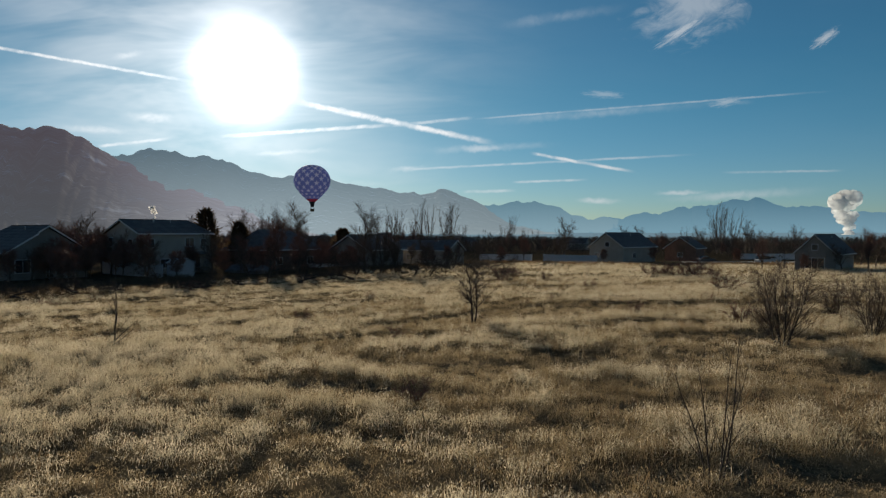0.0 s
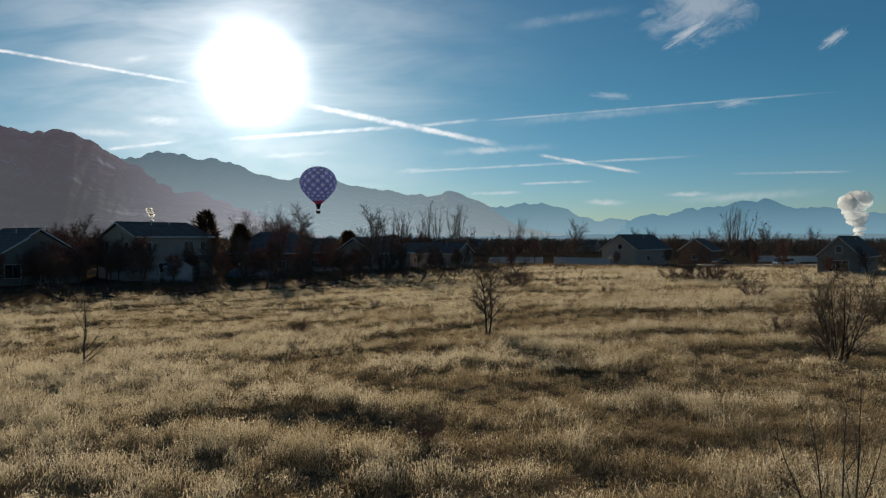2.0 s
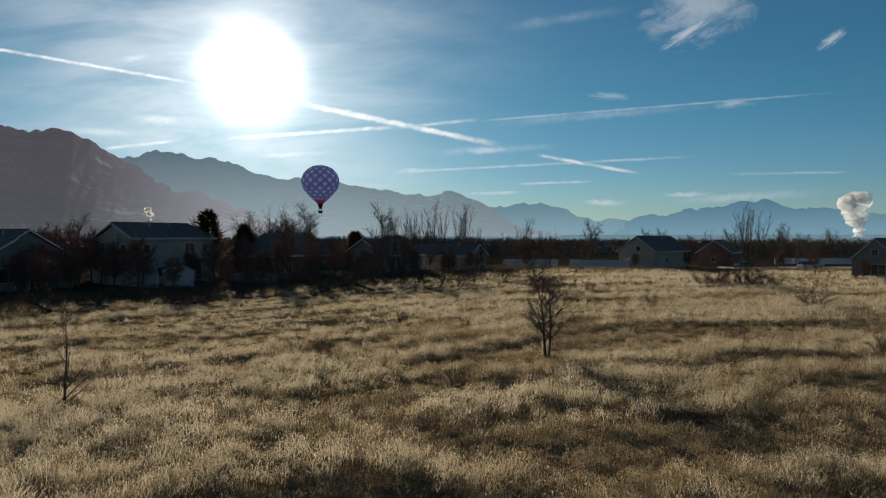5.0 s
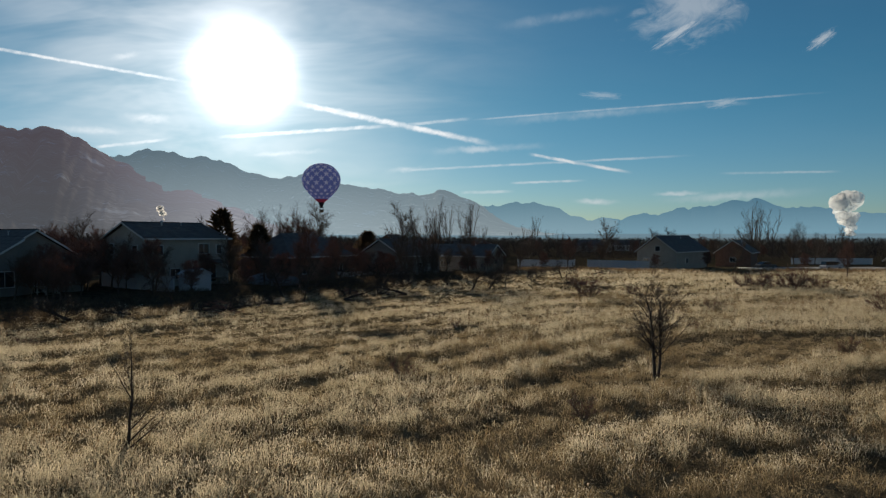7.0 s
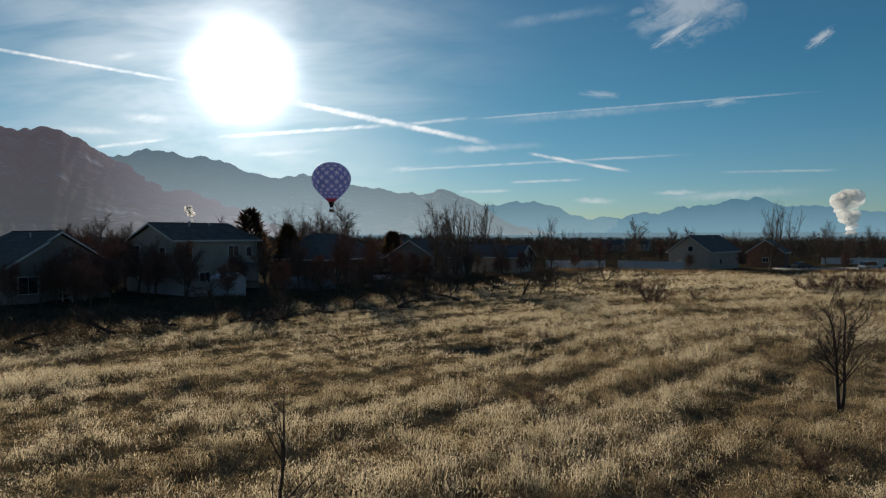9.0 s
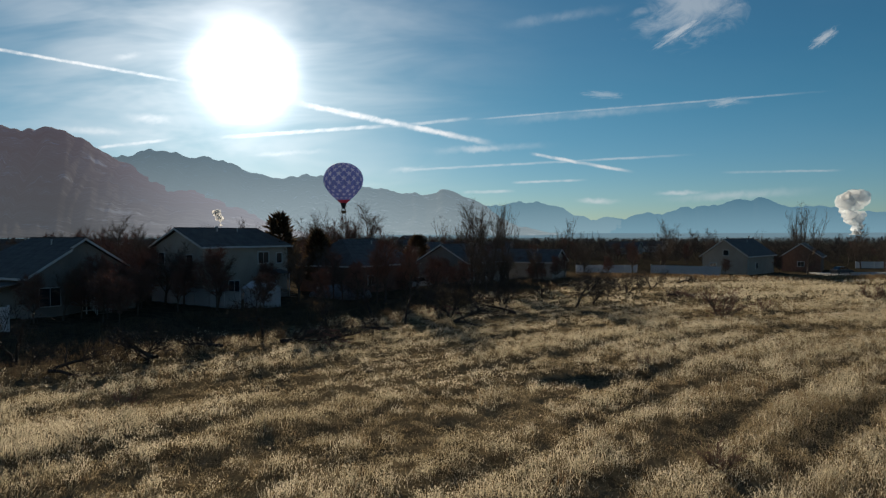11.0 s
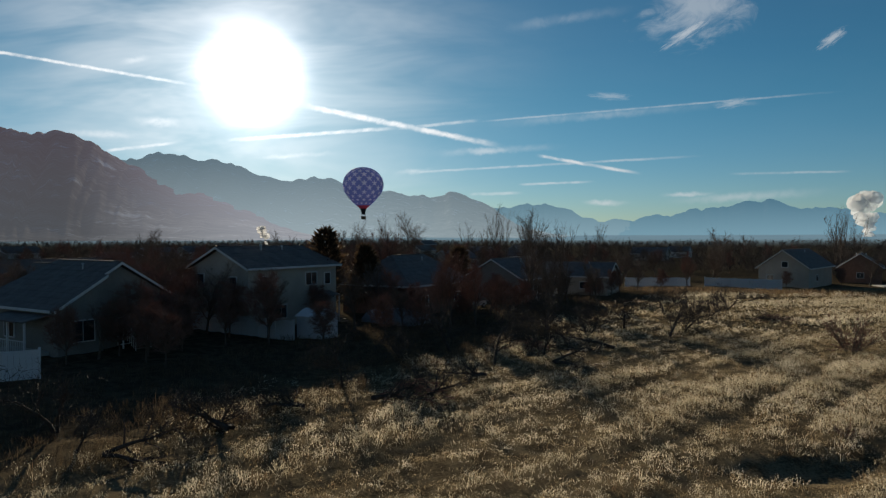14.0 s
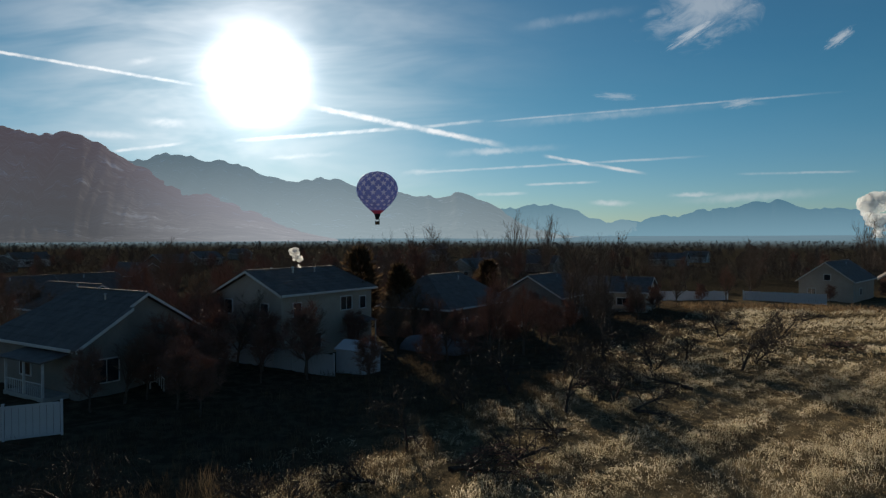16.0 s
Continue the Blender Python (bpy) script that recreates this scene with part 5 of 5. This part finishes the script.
def far_woods():
    """The bare crowns that fill the valley as far as the plain."""
    rng = np.random.default_rng(111)
    n = 3600
    y = 205 + 1300 * rng.random(n) ** 1.8
    x = y * rng.uniform(-0.8, 0.8, n)
    z = np.vectorize(gz)(x, y)
    h = rng.uniform(3.2, 7.2, n) * (1 + 0.3 * (rng.random(n) < 0.08))
    per = 62
    t = rng.random((n, per))
    a = rng.uniform(0, 2 * math.pi, (n, per))
    root = np.stack([x[:, None] + 0.5 * np.cos(a * 3) * (1.6 - t) * 1.6, y[:, None] + 0.5 * np.sin(a * 3) * (1.6 - t) * 1.6, z[:, None] + h[:, None] * (0.05 + 0.72 * t)], -1)
    lean = rng.uniform(0.1, 1.35, (n, per))
    size = h[:, None] * rng.uniform(0.16, 0.33, (n, per))
    tip = root + np.stack([np.cos(a) * np.sin(lean) * size, np.sin(a) * np.sin(lean) * size, np.cos(lean) * size * (1 - 0.5 * t)], -1)
    wide = (0.03 + 0.05 * rng.random((n, per))) * np.clip(y[:, None] / 260, 1, 3)
    side = np.stack([wide, 0 * wide, 0.5 * wide], -1)
    mid = root * 0.5 + tip * 0.5
    tri = np.stack([root - side * 0.6, mid + side, tip], axis=2).reshape(-1, 3, 3)
    ob = triangles("far_woods", tri, M_TWIG_FAR)
    tagged(ob, "bare woods and street trees across the valley", "woods", kind="stuff")


far_woods()

# ---------------------------------------------------------------- dry grass


def dry_grass(name, y0, y1, per_m2, blades, wide, seed, label, material=None, tall=1.0, thick=1.0, stems=2, around=False):
    """Tufts of dry grass, following the windrows, in one strip of the field."""
    rng = np.random.default_rng(seed)
    x0, x1 = (-70, 80) if around else (-0.72 * y1 - 2, min(0.70 * y1 + 3, 110))
    n = int((x1 - x0) * (y1 - y0) * per_m2)
    x, y = rng.uniform(x0, x1, n), rng.uniform(y0, y1, n)
    o = (x - EDGE.x) * V.x + (y - EDGE.y) * V.y
    s = sward(x, y)
    lack = thinned(x, y)
    lack = 0.62 * lack if material is None else -2.5 * lack
    hollow = ((x - PIT[0]) / 3.2) ** 2 + ((y - PIT[1]) / 1.5) ** 2
    edge = 9 + 7 * (value_noise(x / 6, y / 6, 91) - 0.5)
    inside = (y > 9) & (x > -0.72 * y - 2) & (x < 0.70 * y + 3)
    keep = (inside != around) & (o < edge) & (hollow > 1) & (rng.random(n) < (0.42 + 0.7 * s) * np.clip((edge + 1 - o) / 6, 0.1, 1) * thick * (1 - lack))
    keep &= (y < 137 + 8 * value_noise(x / 9, y * 0, 92))
    x, y, s, lack = x[keep], y[keep], s[keep], lack[keep]
    n = len(x)
    z = np.vectorize(gz)(x, y) + soil_relief(x, y) - 0.03
    h = tall * (0.08 + 0.46 * s) * (1 - 0.4 * np.clip(lack, 0, 1)) * rng.uniform(0.55, 1.45, n)
    a = rng.uniform(0, 2 * math.pi, (n, blades))
    fluff = (np.arange(blades)[None, :] >= stems) + np.zeros((n, 1))
    lean = rng.uniform(0.05, 0.8, (n, blades)) + fluff * rng.uniform(0, 0.7, (n, blades))
    size = np.where(fluff > 0, (0.07 + 1.6 * wide) * rng.uniform(0.6, 1.3, (n, blades)), h[:, None] * rng.uniform(0.7, 1.15, (n, blades)))
    off = 0.055 + 0.0035 * blades + wide
    rx, ry = x[:, None] + rng.normal(0, off, (n, blades)), y[:, None] + rng.normal(0, off, (n, blades))
    root = np.stack([rx, ry, z[:, None] + fluff * h[:, None] * rng.uniform(0.3, 0.95, (n, blades))], -1)
    tip = root + np.stack([np.cos(a) * np.sin(lean) * size + 0.06 * size, np.sin(a) * np.sin(lean) * size, np.cos(lean) * size], -1)
    b = rng.uniform(0, 2 * math.pi, (n, blades))
    w = wide * rng.uniform(0.6, 1.4, (n, blades)) * (1 + 0.8 * fluff)
    side = np.stack([np.cos(b) * w, np.sin(b) * w, 0.4 * w * np.sin(a)], -1)
    head = root * 0.5 + tip * 0.5
    t1 = np.stack([root - side * 0.3 * fluff[..., None], head + side, tip - side * 0.5], axis=2)
    if material:
        return tagged(triangles(name, t1.reshape(-1, 3, 3), material), label, "grass", kind="stuff")
    # windrows are paler; x and y terms also put the field's brightness into colour
    pale = (s - 0.42) * 2.4 + 0.13 + 0.15 * np.clip((52 - y) / 20, 0, 1) + 1.2 * (value_noise(x / 5, y / 4, 95) - 0.5) - np.clip((x + 2) / 28, -0.5, 0.45) - 0.5 * np.exp(-((x + 3) / 11) ** 2 - ((y - 54) / 12) ** 2) + 0.5 * np.exp(-((x + 20) / 10) ** 2 - ((y - 68) / 16) ** 2) + np.clip((y - 58) / 50, 0, 0.6) - 0.5 * np.clip(lack, 0, 1) - np.clip(x / 9, 0, 0.5) * np.clip((36 - y) / 12, 0, 1)
    pick = rng.random(n) < pale
    tagged(triangles(name, t1[pick].reshape(-1, 3, 3), M_STRAW), "tall pale dry grass in windrows", "grass", kind="stuff")
    tagged(triangles("tawny_grass", t1[~pick].reshape(-1, 3, 3), M_TAWNY), "tawny dry grass between the paler windrows", "grass", kind="stuff")


dry_grass("dry_grass", 9, 32, 42, 21, 0.0078, 201, "tall pale dry grass in windrows", stems=6)
dry_grass("dry_grass", 32, 55, 29, 18, 0.0088, 202, "tall pale dry grass in windrows", stems=5)
dry_grass("dry_grass", 55, 95, 16, 14, 0.0118, 203, "tall pale dry grass in windrows", stems=3)
dry_grass("dry_grass", 95, 150, 6, 7, 0.042, 204, "tall pale dry grass in windrows")
dry_grass("dry_grass", -35, 110, 2.2, 6, 0.05, 207, "tall pale dry grass in windrows", around=True)
dry_grass("brown_weeds", 9, 95, 3.0, 6, 0.016, 205, "brown weed stalks standing among the grass", M_STRAW_DULL, 1.15, 0.7, 5)


def edge_weeds():
    """The strip of dark weeds and dead brush along the field's far end."""
    rng = np.random.default_rng(206)
    n = 9000
    x = rng.uniform(8, 105, n)
    y = 141 + 0.06 * x + rng.normal(0, 3.0, n) + 3 * np.sin(x / 9)
    z = np.vectorize(gz)(x, y)
    h = rng.uniform(0.3, 0.95, n)
    a = rng.uniform(0, 2 * math.pi, n)
    root = np.stack([x, y, z - 0.05], -1)
    tip = root + np.stack([0.5 * h * np.cos(a), 0.5 * h * np.sin(a), h], -1)
    side = np.stack([0.07 * np.cos(a * 5), 0.07 * np.sin(a * 5), 0 * a], -1)
    ob = triangles("brown_weeds", np.stack([root - side, root * 0.4 + tip * 0.6 + side, tip], axis=1), M_STRAW_DULL)
    tagged(ob, "dark dead weeds along the far end of the field", "weeds", kind="stuff")


edge_weeds()


def lot_weeds():
    """Rank dead weeds between the orchard row and the yards."""
    rng = np.random.default_rng(208)
    n, blades = 15000, 8
    a, o = rng.uniform(-42, 95, n), 5 + 17 * rng.random(n) ** 1.2
    x, y = EDGE.x + U.x * a + V.x * o, EDGE.y + U.y * a + V.y * o
    clump = value_noise(x / 2.2, y / 2.2, 96)
    keep = rng.random(n) < 0.25 + 0.9 * clump
    x, y, clump = x[keep], y[keep], clump[keep]
    n = len(x)
    z = np.vectorize(gz)(x, y) + soil_relief(x, y) - 0.03
    turn, lean = rng.uniform(0, 2 * math.pi, (n, blades)), rng.uniform(0.05, 0.75, (n, blades))
    h = (0.25 + 0.65 * clump[:, None]) * rng.uniform(0.5, 1.2, (n, blades))
    root = np.stack([x[:, None] + rng.normal(0, 0.14, (n, blades)), y[:, None] + rng.normal(0, 0.14, (n, blades)), z[:, None] + 0 * h], -1)
    tip = root + np.stack([np.cos(turn) * np.sin(lean) * h, np.sin(turn) * np.sin(lean) * h, np.cos(lean) * h], -1)
    w = rng.uniform(0.008, 0.02, (n, blades))
    side = np.stack([np.cos(turn * 5) * w, np.sin(turn * 5) * w, 0 * w], -1)
    tri = np.stack([root - side * 0.5, root * 0.35 + tip * 0.65 + side, tip], axis=2).reshape(-1, 3, 3)
    tagged(triangles("brown_weeds", tri, M_WEED), "rank brown weeds between the orchard row and the yards", "weeds", kind="stuff")


lot_weeds()


def drive(name, corners, material, label):
    """A thin slab of paving laid on the ground."""
    bm = bmesh.new()
    top = [bm.verts.new((x, y, gz(x, y) + 0.16)) for x, y in corners]
    low = [bm.verts.new((x, y, gz(x, y) - 0.3)) for x, y in corners]
    bm.faces.new(top), bm.faces.new(list(reversed(low)))
    for i in range(len(corners)):
        k = (i + 1) % len(corners)
        bm.faces.new((low[i], low[k], top[k], top[i]))
    tagged(part(name, bm, material), label, "driveway", kind="structure")


drive("pavement_drive", [(57, 155), (92, 162), (92, 171), (57, 164)], M_CONCRETE, "pale gravel and concrete drive beside the far houses")
